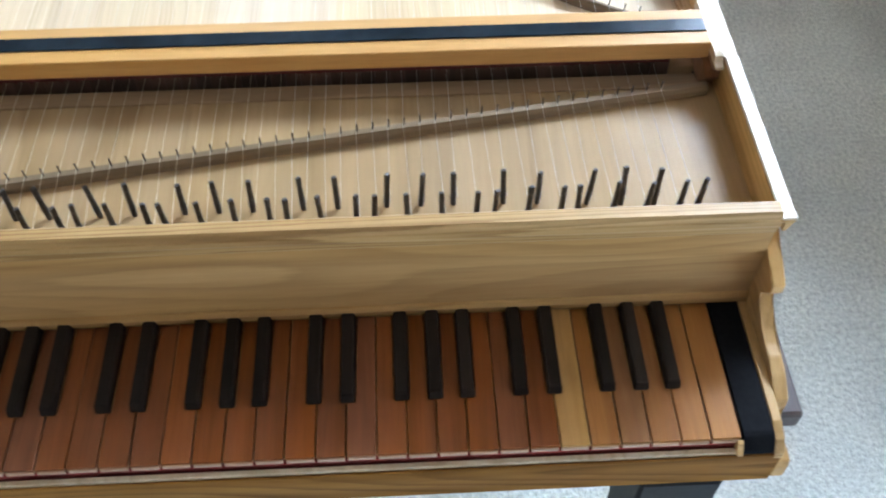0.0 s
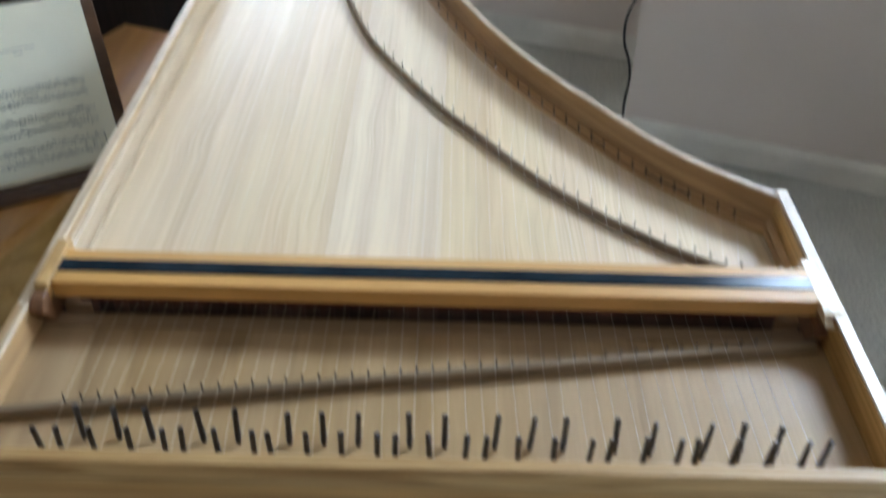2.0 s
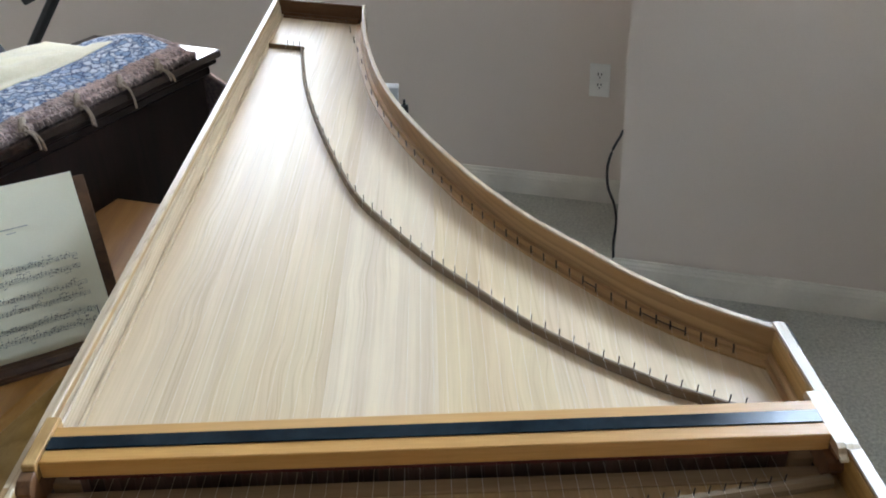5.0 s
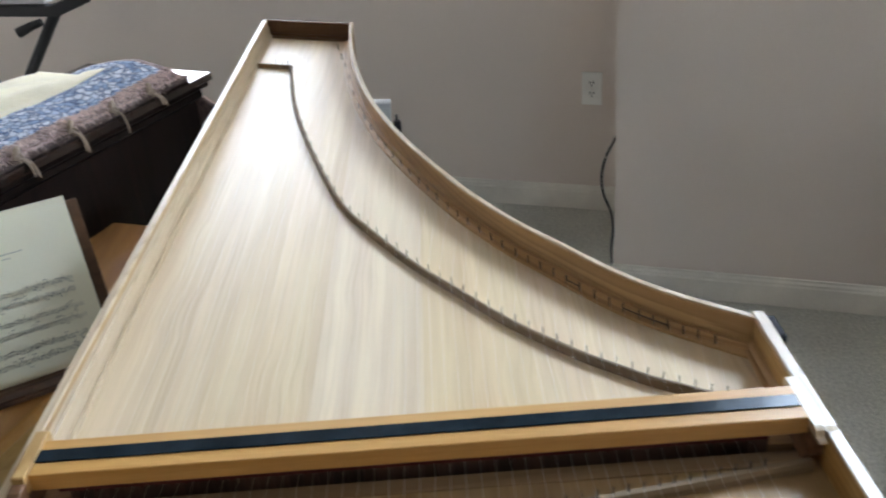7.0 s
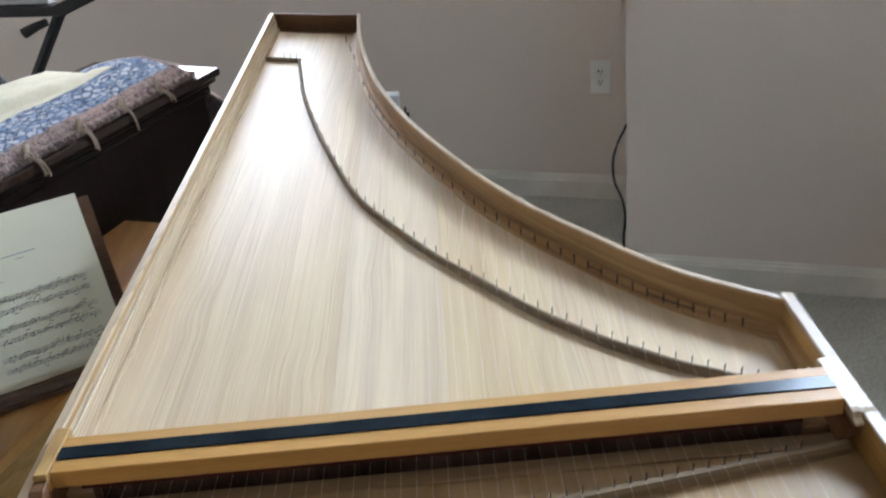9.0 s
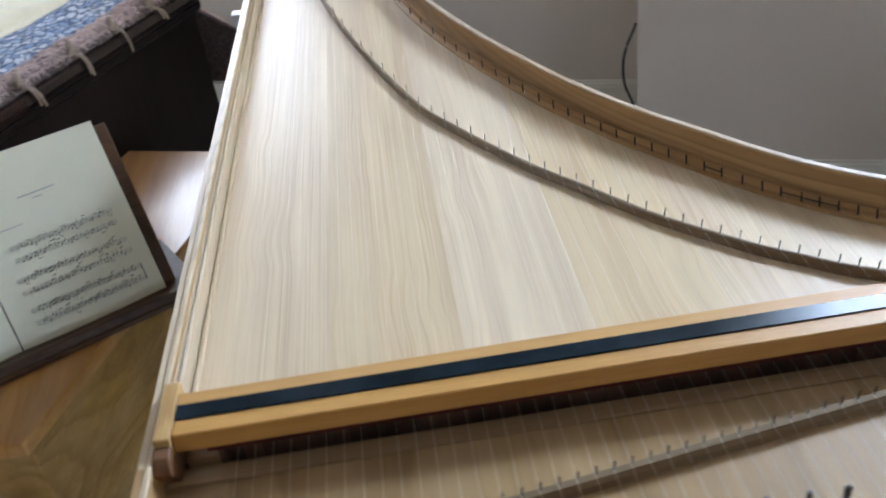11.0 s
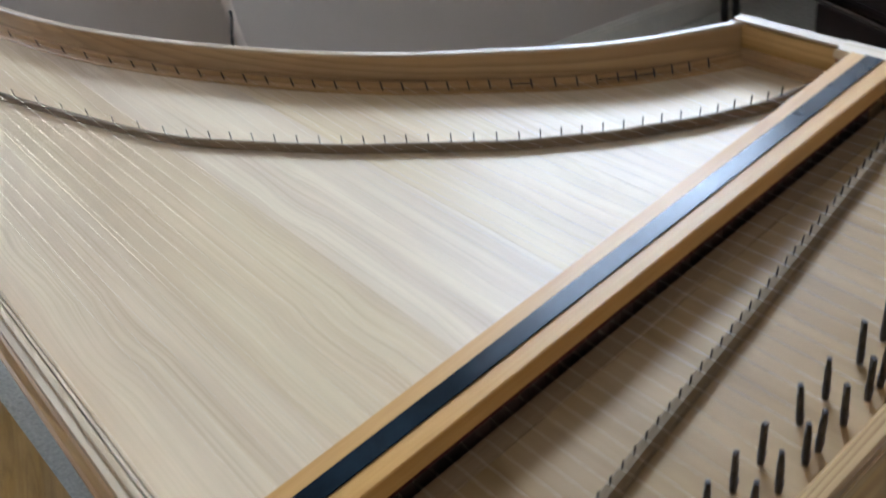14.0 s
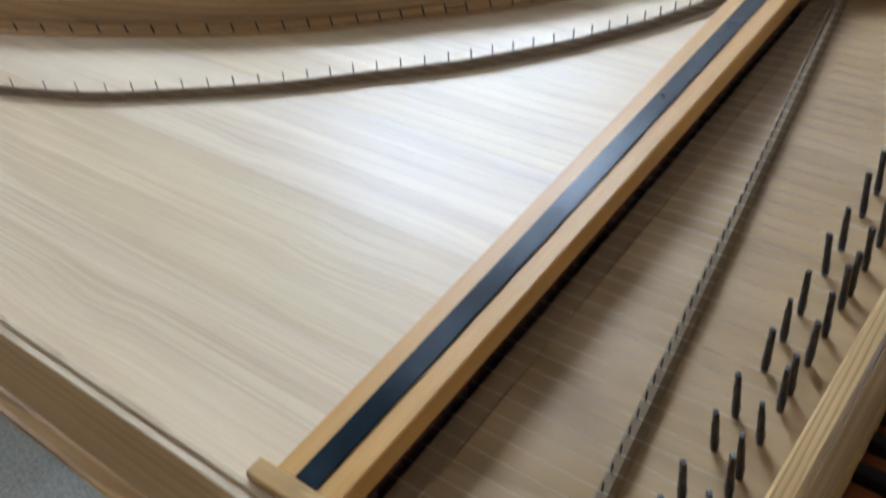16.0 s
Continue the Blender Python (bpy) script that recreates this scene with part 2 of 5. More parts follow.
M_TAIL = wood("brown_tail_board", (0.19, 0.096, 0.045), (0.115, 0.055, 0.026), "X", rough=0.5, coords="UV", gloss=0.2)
M_MOULD = wood("cream_moulding", (0.69, 0.545, 0.355), (0.53, 0.375, 0.21), "Y", rough=0.38, gloss=0.4, ring_mix=0.6, cath=0.5, cath_n=30, cath_scale=12, length=0.07)
M_SPINE = wood("brown_cypress_side", (0.62, 0.40, 0.18), (0.42, 0.235, 0.085), "Y", rough=0.45, ring_mix=0.65, cath=1.0, cath_n=14, cath_scale=6, length=0.16)
M_CAP = wood("striped_cypress_cap", (0.57, 0.38, 0.175), (0.36, 0.20, 0.075), "X", rough=0.40, ring_mix=0.7, ring=30, cath=0.75, cath_n=40, cath_scale=16, length=0.05, gloss=0.25)
M_RIM = wood("rim_moulding", (0.63, 0.52, 0.375), (0.48, 0.355, 0.21), "Y", rough=0.38, gloss=0.42, vary=0.03, ring_mix=0.6, cath=0.5, cath_n=26, cath_scale=9)
M_SOUND = spruce("soundboard_spruce")
M_PLANK = wood("wrestplank_veneer", (0.425, 0.282, 0.142), (0.325, 0.208, 0.099), "Y", fine=300, ring=30, rough=0.42, vary=0.05, gloss=0.17, bump=0.04, cath=0.6, cath_n=18)
M_STRIPWOOD = wood("brown_strip", (0.42, 0.275, 0.15), (0.30, 0.19, 0.10), "X", rough=0.5, gloss=0.15, cath=0.6)
M_RAIL = wood("oiled_pear", (0.60, 0.335, 0.110), (0.47, 0.235, 0.066), "X", rough=0.38, ring_mix=0.5, vary=0.05, cath=0.3, gloss=0.17)
M_NUT = wood("nut_walnut", (0.30, 0.215, 0.130), (0.21, 0.148, 0.085), "X", rough=0.55, gloss=0.08, coords="UV")
M_BRIDGE = wood("bridge_walnut", (0.24, 0.16, 0.088), (0.14, 0.09, 0.047), "X", rough=0.5, gloss=0.3, coords="UV")
M_BLOCK = wood("brown_end_block", (0.22, 0.105, 0.045), (0.12, 0.052, 0.02), "Z", rough=0.5)
M_KEY = wood("key_boxwood", (0.30, 0.096, 0.027), (0.185, 0.054, 0.014), "Y", fine=350, ring=40, rough=0.36, vary=0.26, gloss=0.22, cath=0.3)
M_KEY_MID = wood("key_boxwood_pale", (0.40, 0.175, 0.050), (0.28, 0.108, 0.027), "Y", fine=350, ring=40, rough=0.36, vary=0.14, gloss=0.22, cath=0.3)
M_KEY_LIGHT = wood("key_boxwood_fresh", (0.66, 0.375, 0.115), (0.46, 0.225, 0.058), "Y", fine=350, ring=40, rough=0.34, vary=0.1, gloss=0.22)
M_KEYLEVER = wood("key_lever_lime", (0.62, 0.44, 0.33), (0.48, 0.30, 0.20), "X", rough=0.6)
M_EBONY = wood("ebony", (0.030, 0.021, 0.015), (0.014, 0.010, 0.008), "Y", rough=0.5, vary=0.2, gloss=0.12)
M_STRIP = speckled("blue_black_inlay", (0.012, 0.021, 0.028), (0.007, 0.012, 0.016), scale=45, rough=0.17, gloss=0.15, bump=0.03, dist=0.001, patch=13, patch_amount=0.3, smear=0.09)
M_BLOCKBLACK = speckled("black_stain", (0.010, 0.010, 0.011), (0.006, 0.006, 0.007), scale=200, rough=0.85, gloss=0.05, bump=0.1)
M_JACK = wood("jack_pearwood", (0.095, 0.054, 0.036), (0.046, 0.026, 0.018), "Z", rough=0.55, vary=0.45)
M_FELT = speckled("red_felt", (0.30, 0.030, 0.022), (0.18, 0.014, 0.012), scale=700, rough=0.95, bump=0.5)
# felt in a darker red than under the keys
M_FELTDARK = speckled("dark_red_felt", (0.105, 0.016, 0.013), (0.055, 0.009, 0.008), scale=700, rough=0.95, bump=0.5)
M_IRON = speckled("blued_iron", (0.115, 0.105, 0.098), (0.018, 0.016, 0.015), scale=520, rough=0.34, bump=0.6, metal=0.85)
M_PINDARK = speckled("dark_iron_pin", (0.060, 0.052, 0.048), (0.030, 0.026, 0.025), scale=900, rough=0.4, bump=0.1, metal=0.7)
M_STEEL = speckled("steel_wire", (0.82, 0.79, 0.73), (0.74, 0.71, 0.65), scale=500, rough=0.33, bump=0.02, metal=0.75)
M_BRASS = speckled("brass_wire", (0.82, 0.74, 0.57), (0.74, 0.65, 0.48), scale=500, rough=0.33, bump=0.02, metal=0.75)
M_STAND = speckled("black_stand_paint", (0.012, 0.011, 0.011), (0.006, 0.006, 0.006), scale=160, rough=0.5, gloss=0.15, bump=0.1)
M_STANDTOP = wood("stand_walnut", (0.075, 0.052, 0.043), (0.042, 0.029, 0.025), "Y", rough=0.5, gloss=0.3)
M_CARPET = speckled("cut_pile_carpet", (0.70, 0.685, 0.59), (0.42, 0.41, 0.345), scale=105, rough=1.0, bump=1.0, dist=0.012, patch=2.2,
                    patch_amount=0.20, sheen=0.2)
M_WALL = speckled("taupe_wall_paint", (0.755, 0.665, 0.585), (0.725, 0.638, 0.560), scale=260, rough=0.75, bump=0.25, dist=0.0015, patch=1.5, patch_amount=0.04)
M_CEIL = speckled("pale_ceiling_paint", (0.52, 0.50, 0.47), (0.49, 0.47, 0.44), scale=200, rough=0.9, bump=0.3)
M_TRIM = speckled("cream_trim_paint", (0.81, 0.77, 0.68), (0.77, 0.73, 0.64), scale=120, rough=0.42, bump=0.05)
M_DARKWOOD = wood("dark_stained_wood", (0.021, 0.012, 0.009), (0.010, 0.006, 0.005), "Z", rough=0.40, vary=0.2, gloss=0.16)
M_DARKTOP = wood("dark_polished_top", (0.045, 0.026, 0.018), (0.022, 0.013, 0.010), "Y", rough=0.16, coat=0.35)
M_OAK = wood("honey_oak", (0.50, 0.26, 0.085), (0.35, 0.16, 0.045), "Y", fine=260, ring=22, rough=0.32, ring_mix=0.6, coat=0.3, cath=0.3, gloss=0.4)
M_OAKSIDE = wood("brown_oak_side", (0.42, 0.24, 0.080), (0.26, 0.135, 0.038), "Y", fine=260, ring=20, rough=0.5, gloss=0.15, ring_mix=0.6)
M_DESK = wood("walnut_music_desk", (0.11, 0.058, 0.030), (0.055, 0.028, 0.015), "X", rough=0.42, gloss=0.3)
M_PAPER = speckled("ivory_paper", (0.80, 0.76, 0.575), (0.77, 0.73, 0.55), scale=400, rough=0.7, bump=0.05, patch=8, patch_amount=0.03)
M_INK = speckled("printed_ink", (0.055, 0.053, 0.050), (0.03, 0.03, 0.03), scale=300, rough=0.7, bump=0.0)
M_INKGREY = speckled("fine_printed_ink", (0.44, 0.43, 0.36), (0.38, 0.37, 0.31), scale=300, rough=0.7, bump=0.0)
M_BLACK = speckled("black_powder_coat", (0.022, 0.022, 0.024), (0.013, 0.013, 0.014), scale=500, rough=0.5, bump=0.1)
M_PLASTIC = speckled("white_plastic", (0.76, 0.77, 0.78), (0.72, 0.73, 0.74), scale=300, rough=0.35, bump=0.03)
M_IVORYPLATE = speckled("ivory_outlet_plastic", (0.86, 0.85, 0.80), (0.83, 0.82, 0.77), scale=300, rough=0.35, bump=0.03)
M_SLOT = speckled("dark_slot", (0.02, 0.02, 0.02), (0.012, 0.012, 0.012), scale=300, rough=0.6, bump=0.0)
M_CREAM = speckled("cream_knit", (0.90, 0.83, 0.62), (0.80, 0.72, 0.50), scale=170, rough=0.95, bump=0.6, dist=0.004, sheen=0.3)
M_SHAG = speckled("pale_pink_rug_yarn", (0.92, 0.75, 0.68), (0.62, 0.45, 0.39), scale=240, rough=1.0, bump=0.4, sheen=0.2)
M_BORDER = speckled("mauve_rug_border", (0.46, 0.32, 0.29), (0.09, 0.055, 0.05), scale=90, rough=1.0, bump=0.9, dist=0.006, sheen=0.3)
# brown yarn, darkened to carry the shade under the rug's border
M_FOLD = speckled("shaded_brown_rug_fold", (0.30, 0.21, 0.18), (0.07, 0.045, 0.04), scale=110, rough=1.0, bump=0.9, dist=0.006, sheen=0.2)
M_YARN = speckled("beige_yarn", (0.52, 0.42, 0.32), (0.30, 0.23, 0.165), scale=300, rough=1.0, bump=0.6)
M_BROWNCLOTH = speckled("brown_woven_cloth", (0.21, 0.145, 0.125), (0.075, 0.05, 0.045), scale=90, rough=1.0, bump=0.9, dist=0.006)
M_PEWTER = speckled("dark_pewter", (0.05, 0.06, 0.055), (0.03, 0.035, 0.035), scale=200, rough=0.35, bump=0.1, metal=0.9)


def rug_blue(name):
    """Woven blue ground with pale pebble-like patches."""
    m, n, l, b = nodes_of(name)
    tc = n.new("ShaderNodeTexCoord")
    v = add(n, "ShaderNodeTexVoronoi", Scale=54.0, Randomness=1.0)
    v.feature = "DISTANCE_TO_EDGE"
    f = add(n, "ShaderNodeTexNoise", Scale=420.0, Detail=3.0)
    wob = add(n, "ShaderNodeTexNoise", Scale=95.0, Detail=3.0, Roughness=0.7)
    l.new(tc.outputs["Object"], wob.inputs["Vector"])
    bent = n.new("ShaderNodeVectorMath")
    bent.operation = "MULTIPLY_ADD"
    bent.inputs[1].default_value = (0.024, 0.024, 0.024)
    l.new(wob.outputs["Color"], bent.inputs[0])
    l.new(tc.outputs["Object"], bent.inputs[2])
    l.new(bent.outputs[0], v.inputs["Vector"])
    l.new(tc.outputs["Object"], f.inputs["Vector"])
    cell = add(n, "ShaderNodeTexVoronoi", Scale=54.0, Randomness=1.0)
    l.new(bent.outputs[0], cell.inputs["Vector"])
    one = n.new("ShaderNodeSeparateColor")
    l.new(cell.outputs["Color"], one.inputs[0])
    pebble = ramp(n, [(0.15, (0.27, 0.37, 0.55)), (0.45, (0.48, 0.56, 0.69)), (0.75, (0.70, 0.74, 0.80))])
    l.new(one.outputs[0], pebble.inputs[0])
    edge = n.new("ShaderNodeMapRange")
    edge.inputs["From Min"].default_value, edge.inputs["From Max"].default_value = 0.02, 0.15
    l.new(v.outputs["Distance"], edge.inputs[0])
    cr = n.new("ShaderNodeMix")
    cr.data_type = "RGBA"
    l.new(edge.outputs[0], cr.inputs[0])
    cr.inputs[6].default_value = (0.045, 0.070, 0.155, 1)
    l.new(pebble.outputs[0], cr.inputs[7])
    hsv = n.new("ShaderNodeHueSaturation")
    mr = n.new("ShaderNodeMapRange")
    mr.inputs["To Min"].default_value, mr.inputs["To Max"].default_value = 0.5, 1.5
    l.new(f.outputs[0], mr.inputs[0])
    l.new(mr.outputs[0], hsv.inputs["Value"])
    l.new(cr.outputs[2], hsv.inputs["Color"])
    l.new(hsv.outputs[0], b.inputs["Base Color"])
    b.inputs["Roughness"].default_value = 1.0
    bp = add(n, "ShaderNodeBump", Strength=0.8, Distance=0.004)
    l.new(f.outputs[0], bp.inputs["Height"])
    l.new(bp.outputs[0], b.inputs["Normal"])
    return m


M_RUG = rug_blue("blue_woven_rug")

# ---- mesh helpers ----
BASE = {}


def thing(name, base, label, category, group="", kind="", turn=0.0):
    ob = new(name)
    ob.matrix_world = pose(*base, 0, 0, turn)
    BASE[ob.name] = ob.matrix_world.copy()
    return tagged(ob, label, category, group, kind)


def part(name, bm, material, parent=None, label="", place=None, local=False):
    """Links a bmesh (or shares a mesh) as one mesh object; its coordinates are those of the world unless local."""
    if isinstance(bm, bmesh.types.BMesh):
        bmesh.ops.recalc_face_normals(bm, faces=bm.faces[:])
        me = bpy.data.meshes.new(name)
        bm.to_mesh(me)
        bm.free()
        me.materials.append(material)
    else:
        me = bm
    ob = new(name, me)
    if parent is not None:
        ob.parent = parent
        if parent.name in BASE and not local:
            ob.matrix_parent_inverse = BASE[parent.name].inverted()
    if place is not None:
        ob.matrix_basis = place
    if label:
        ob["label"] = label
    return ob


def shared(name, bm, material, smooth=False):
    bmesh.ops.recalc_face_normals(bm, faces=bm.faces[:])
    me = bpy.data.meshes.new(name)
    bm.to_mesh(me)
    bm.free()
    me.materials.append(material)
    if smooth:
        me.polygons.foreach_set("use_smooth", [True] * len(me.polygons))
    return me


def box(x0, x1, y0, y1, z0, z1, bevel=0.0, bm=None, seg=1):
    own = bm is None
    b = bmesh.new()
    bmesh.ops.create_cube(b, size=1)
    for v in b.verts:
        v.co = Vector((x0 + (v.co.x + 0.5) * (x1 - x0), y0 + (v.co.y + 0.5) * (y1 - y0), z0 + (v.co.z + 0.5) * (z1 - z0)))
    if bevel > 0:
        bmesh.ops.bevel(b, geom=b.edges[:], offset=bevel, segments=seg, affect="EDGES", profile=0.5)
    if own:
        return b
    return merge(bm, b)


def merge(bm, other, m=None):
    me = bpy.data.meshes.new("tmp")
    if m is not None:
        other.transform(m)
    other.to_mesh(me)
    other.free()
    bm.from_mesh(me)
    bpy.data.meshes.remove(me)
    return bm


def prism(points, low, high, plane, bevel=0.0):
    """A flat outline drawn out between low and high. plane 'YZ': along x; 'XY': along z; 'XZ': along y."""
    b = bmesh.new()

    def co(p, w):
        return {"YZ": (w, p[0], p[1]), "XY": (p[0], p[1], w), "XZ": (p[0], w, p[1])}[plane]
    lo = [b.verts.new(co(p, low)) for p in points]
    hi = [b.verts.new(co(p, high)) for p in points]
    b.faces.new(lo)
    b.faces.new(hi[::-1])
    for i in range(len(points)):
        j = (i + 1) % len(points)
        b.faces.new((lo[i], hi[i], hi[j], lo[j]))
    if bevel > 0:
        bmesh.ops.bevel(b, geom=b.edges[:], offset=bevel, segments=1, affect="EDGES")
    return b


def sweep(path, profile, scale=None):
    """Draws a profile of (offset to the left of the path, height) along a path in the plan. u runs along it, v round it."""
    b = bmesh.new()
    uv = b.loops.layers.uv.new("UVMap")
    pts = [Vector(p[:2]) for p in path]
    lift = [p[2] if len(p) > 2 else 0.0 for p in path]
    rows, run, lens = [], 0.0, []
    for i, p in enumerate(pts):
        d0 = (p - pts[i - 1]).normalized() if i else (pts[1] - p).normalized()
        d1 = (pts[i + 1] - p).normalized() if i < len(pts) - 1 else d0
        n = Vector((-(d0.y + d1.y), d0.x + d1.x)).normalized()
        n /= max(0.35, n.dot(Vector((-d0.y, d0.x))))
        if i:
            run += (p - pts[i - 1]).length
        lens.append(run)
        rows.append([b.verts.new((p.x + n.x * o, p.y + n.y * o, h + lift[i])) for o, h in (profile if scale is None else scale(i / (len(pts) - 1), profile))])
    k = len(profile)
    vs = [0.0]
    for i in range(k):
        a, c = profile[i], profile[(i + 1) % k]
        vs.append(vs[-1] + math.hypot(c[0] - a[0], c[1] - a[1]))
    for i in range(len(rows) - 1):
        for j in range(k):
            q = (j + 1) % k
            f = b.faces.new((rows[i][j], rows[i + 1][j], rows[i + 1][q], rows[i][q]))
            for lp, (s, t) in zip(f.loops, ((lens[i], vs[j]), (lens[i + 1], vs[j]), (lens[i + 1], vs[j + 1]), (lens[i], vs[j + 1]))):
                lp[uv].uv = (s, t)
    b.faces.new(rows[0])
    b.faces.new(rows[-1][::-1])
    return b


def rod(points, radius, sides=6, taper=1.0):
    """A round bar through points, which may taper to its end."""
    b = bmesh.new()
    pts = [Vector(p) for p in points]
    rings = []
    up = Vector((0.31, 0.17, 0.93))
    for i, p in enumerate(pts):
        d = (pts[min(i + 1, len(pts) - 1)] - pts[max(i - 1, 0)]).normalized()
        s = d.cross(up)
        if s.length < 0.05:
            s = d.cross(Vector((1, 0, 0)))
        s.normalize()
        t = d.cross(s)
        r = radius * (1 + (taper - 1) * i / max(1, len(pts) - 1))
        rings.append([b.verts.new(p + (s * math.cos(6.2832 * a / sides) + t * math.sin(6.2832 * a / sides)) * r) for a in range(sides)])
    for i in range(len(rings) - 1):
        for j in range(sides):
            b.faces.new((rings[i][j], rings[i][(j + 1) % sides], rings[i + 1][(j + 1) % sides], rings[i + 1][j]))
    b.faces.new(rings[0][::-1])
    b.faces.new(rings[-1])
    return b


def smooth_curve(ctrl, steps=6):
    """A Catmull-Rom line through the control points."""
    p = [Vector(c) for c in ctrl]
    p = [2 * p[0] - p[1], *p, 2 * p[-1] - p[-2]]
    out = []
    for i in range(1, len(p) - 2):
        for s in range(steps):
            t = s / steps
            out.append(0.5 * (2 * p[i] + (p[i + 1] - p[i - 1]) * t + (2 * p[i - 1] - 5 * p[i] + 4 * p[i + 1] - p[i + 2]) * t * t
                              + (3 * p[i] - p[i - 1] - 3 * p[i + 1] + p[i + 2]) * t ** 3))
    out.append(p[-2])
    return out


def along(line, x):
    """y of a plan line at x."""
    q = sorted(((v.x, v.y) for v in line))
    return float(np.interp(x, [a for a, _ in q], [c for _, c in q]))


# ---- room ----
CEIL = 3.50
U0, U1, V0, V_FAR, V_NEAR, U_CORNER = -3.2, 2.02, -4.0, 2.715, 2.126, 0.2325
TURN = pose(0, 0, 0, 0, 0, ROOM_TURN)


def in_room(bm):
    bm.transform(TURN)
    return bm


def setting(name, bm, mat, label):
    return tagged(part(name, bm, mat), label, kind="structure")


setting("floor", in_room(box(U0 - 0.15, U1 + 0.15, V0 - 0.15, V_FAR + 0.15, -0.10, 0.0)), M_CARPET, "pale grey cut-pile carpet over the whole room")
setting("ceiling", in_room(box(U0 - 0.15, U1 + 0.15, V0 - 0.15, V_FAR + 0.15, CEIL, CEIL + 0.10)), M_CEIL, "plain pale painted ceiling")


def wall_with_window(u0, u1, v0, v1, w0, w1, z0, z1):
    b = bmesh.new()
    for c in ((u0, w0, 0, CEIL), (w1, u1, 0, CEIL), (w0, w1, 0, z0), (w0, w1, z1, CEIL)):
        box(c[0], c[1], v0, v1, c[2], c[3], bm=b)
    return in_room(b)


W_FAR, W_NEAR = (-2.0, -1.0, 1.10, 2.30), (0.74, 1.98, 2.12, 3.20)
setting("wall_north", wall_with_window(U0, U_CORNER + 0.12, V_FAR, V_FAR + 0.12, *W_FAR), M_WALL, "taupe painted wall with an electrical outlet")
setting("wall_north_east", wall_with_window(U_CORNER, U1, V_NEAR, V_NEAR + 0.12, *W_NEAR), M_WALL, "taupe painted wall that stands forward of its neighbour")
setting("wall_return", in_room(box(U_CORNER, U_CORNER + 0.12, V_NEAR + 0.12, V_FAR, 0, CEIL)), M_WALL, "short taupe painted return wall")
setting("wall_west", in_room(box(U0 - 0.12, U0, V0, V_FAR + 0.12, 0, CEIL)), M_WALL, "plain taupe painted wall")
east = bmesh.new()
# opening added in this wall to let the fill lamp through
W_FILL = (-0.98, 0.38, 0.10, 1.30)
for v0, v1, z0, z1 in ((V0, W_FILL[0], 0, CEIL), (W_FILL[1], V_NEAR + 0.12, 0, CEIL), (W_FILL[0], W_FILL[1], 0, W_FILL[2]), (W_FILL[0], W_FILL[1], W_FILL[3], CEIL)):
    box(U1, U1 + 0.12, v0, v1, z0, z1, bm=east)
setting("wall_east", in_room(east), M_WALL, "taupe painted wall with an added low opening for fill light")
setting("wall_south", in_room(box(U0, U1, V0 - 0.12, V0, 0, CEIL)), M_WALL, "plain taupe painted wall")

BOARD = [(0, 0.001), (0.015, 0.001), (0.015, 0.070), (0.012, 0.076), (0.012, 0.082), (0.007, 0.088), (0.006, 0.095), (0, 0.095)]
for path in ([(U0, V_FAR), (U_CORNER, V_FAR)], [(U_CORNER, V_FAR - 0.016), (U_CORNER, V_NEAR), (U1, V_NEAR)]):
    setting("baseboard", in_room(sweep(path, [(-o, h) for o, h in BOARD])), M_TRIM, "cream painted moulded baseboard along the wall")


def window(name, v, w, label):
    u0, u1, z0, z1 = w
    win = thing(name, room((u0 + u1) / 2, v, z0), label, "window", kind="structure", turn=ROOM_TURN)
    fr = bmesh.new()
    t = 0.05
    for c in ((u0, u0 + t, z0, z1), (u1 - t, u1, z0, z1), (u0 + t, u1 - t, z0, z0 + t), (u0 + t, u1 - t, z1 - t, z1),
              ((u0 + u1) / 2 - 0.02, (u0 + u1) / 2 + 0.02, z0 + t, z1 - t)):
        box(c[0], c[1], v + 0.03, v + 0.08, c[2], c[3], 0.003, fr)
    part("window_frame", in_room(fr), M_TRIM, win)
    part("window_sill", in_room(box(u0 - 0.03, u1 + 0.03, v - 0.03, v + 0.03, z0 - 0.03, z0, 0.004)), M_TRIM, win)


window("window_1", V_FAR, W_FAR, "cream framed window above the chest")
# unseen window frame added round the fill lamp's opening
fill_win = thing("fill_window", room(U1, -0.30, W_FILL[2]), "added unseen window for fill light near the carpet, wide cream frame", "window", kind="structure", turn=ROOM_TURN)
fr = bmesh.new()
for v0, v1, z0, z1 in ((-0.98, -0.93, 0.10, 1.30), (0.33, 0.38, 0.10, 1.30), (-0.93, 0.33, 0.10, 0.15), (-0.93, 0.33, 1.25, 1.30)):
    box(U1 + 0.03, U1 + 0.08, v0, v1, z0, z1, 0.003, fr)
part("window_frame", in_room(fr), M_TRIM, fill_win)
window("window_2", V_NEAR, W_NEAR, "cream framed window high in the wall")


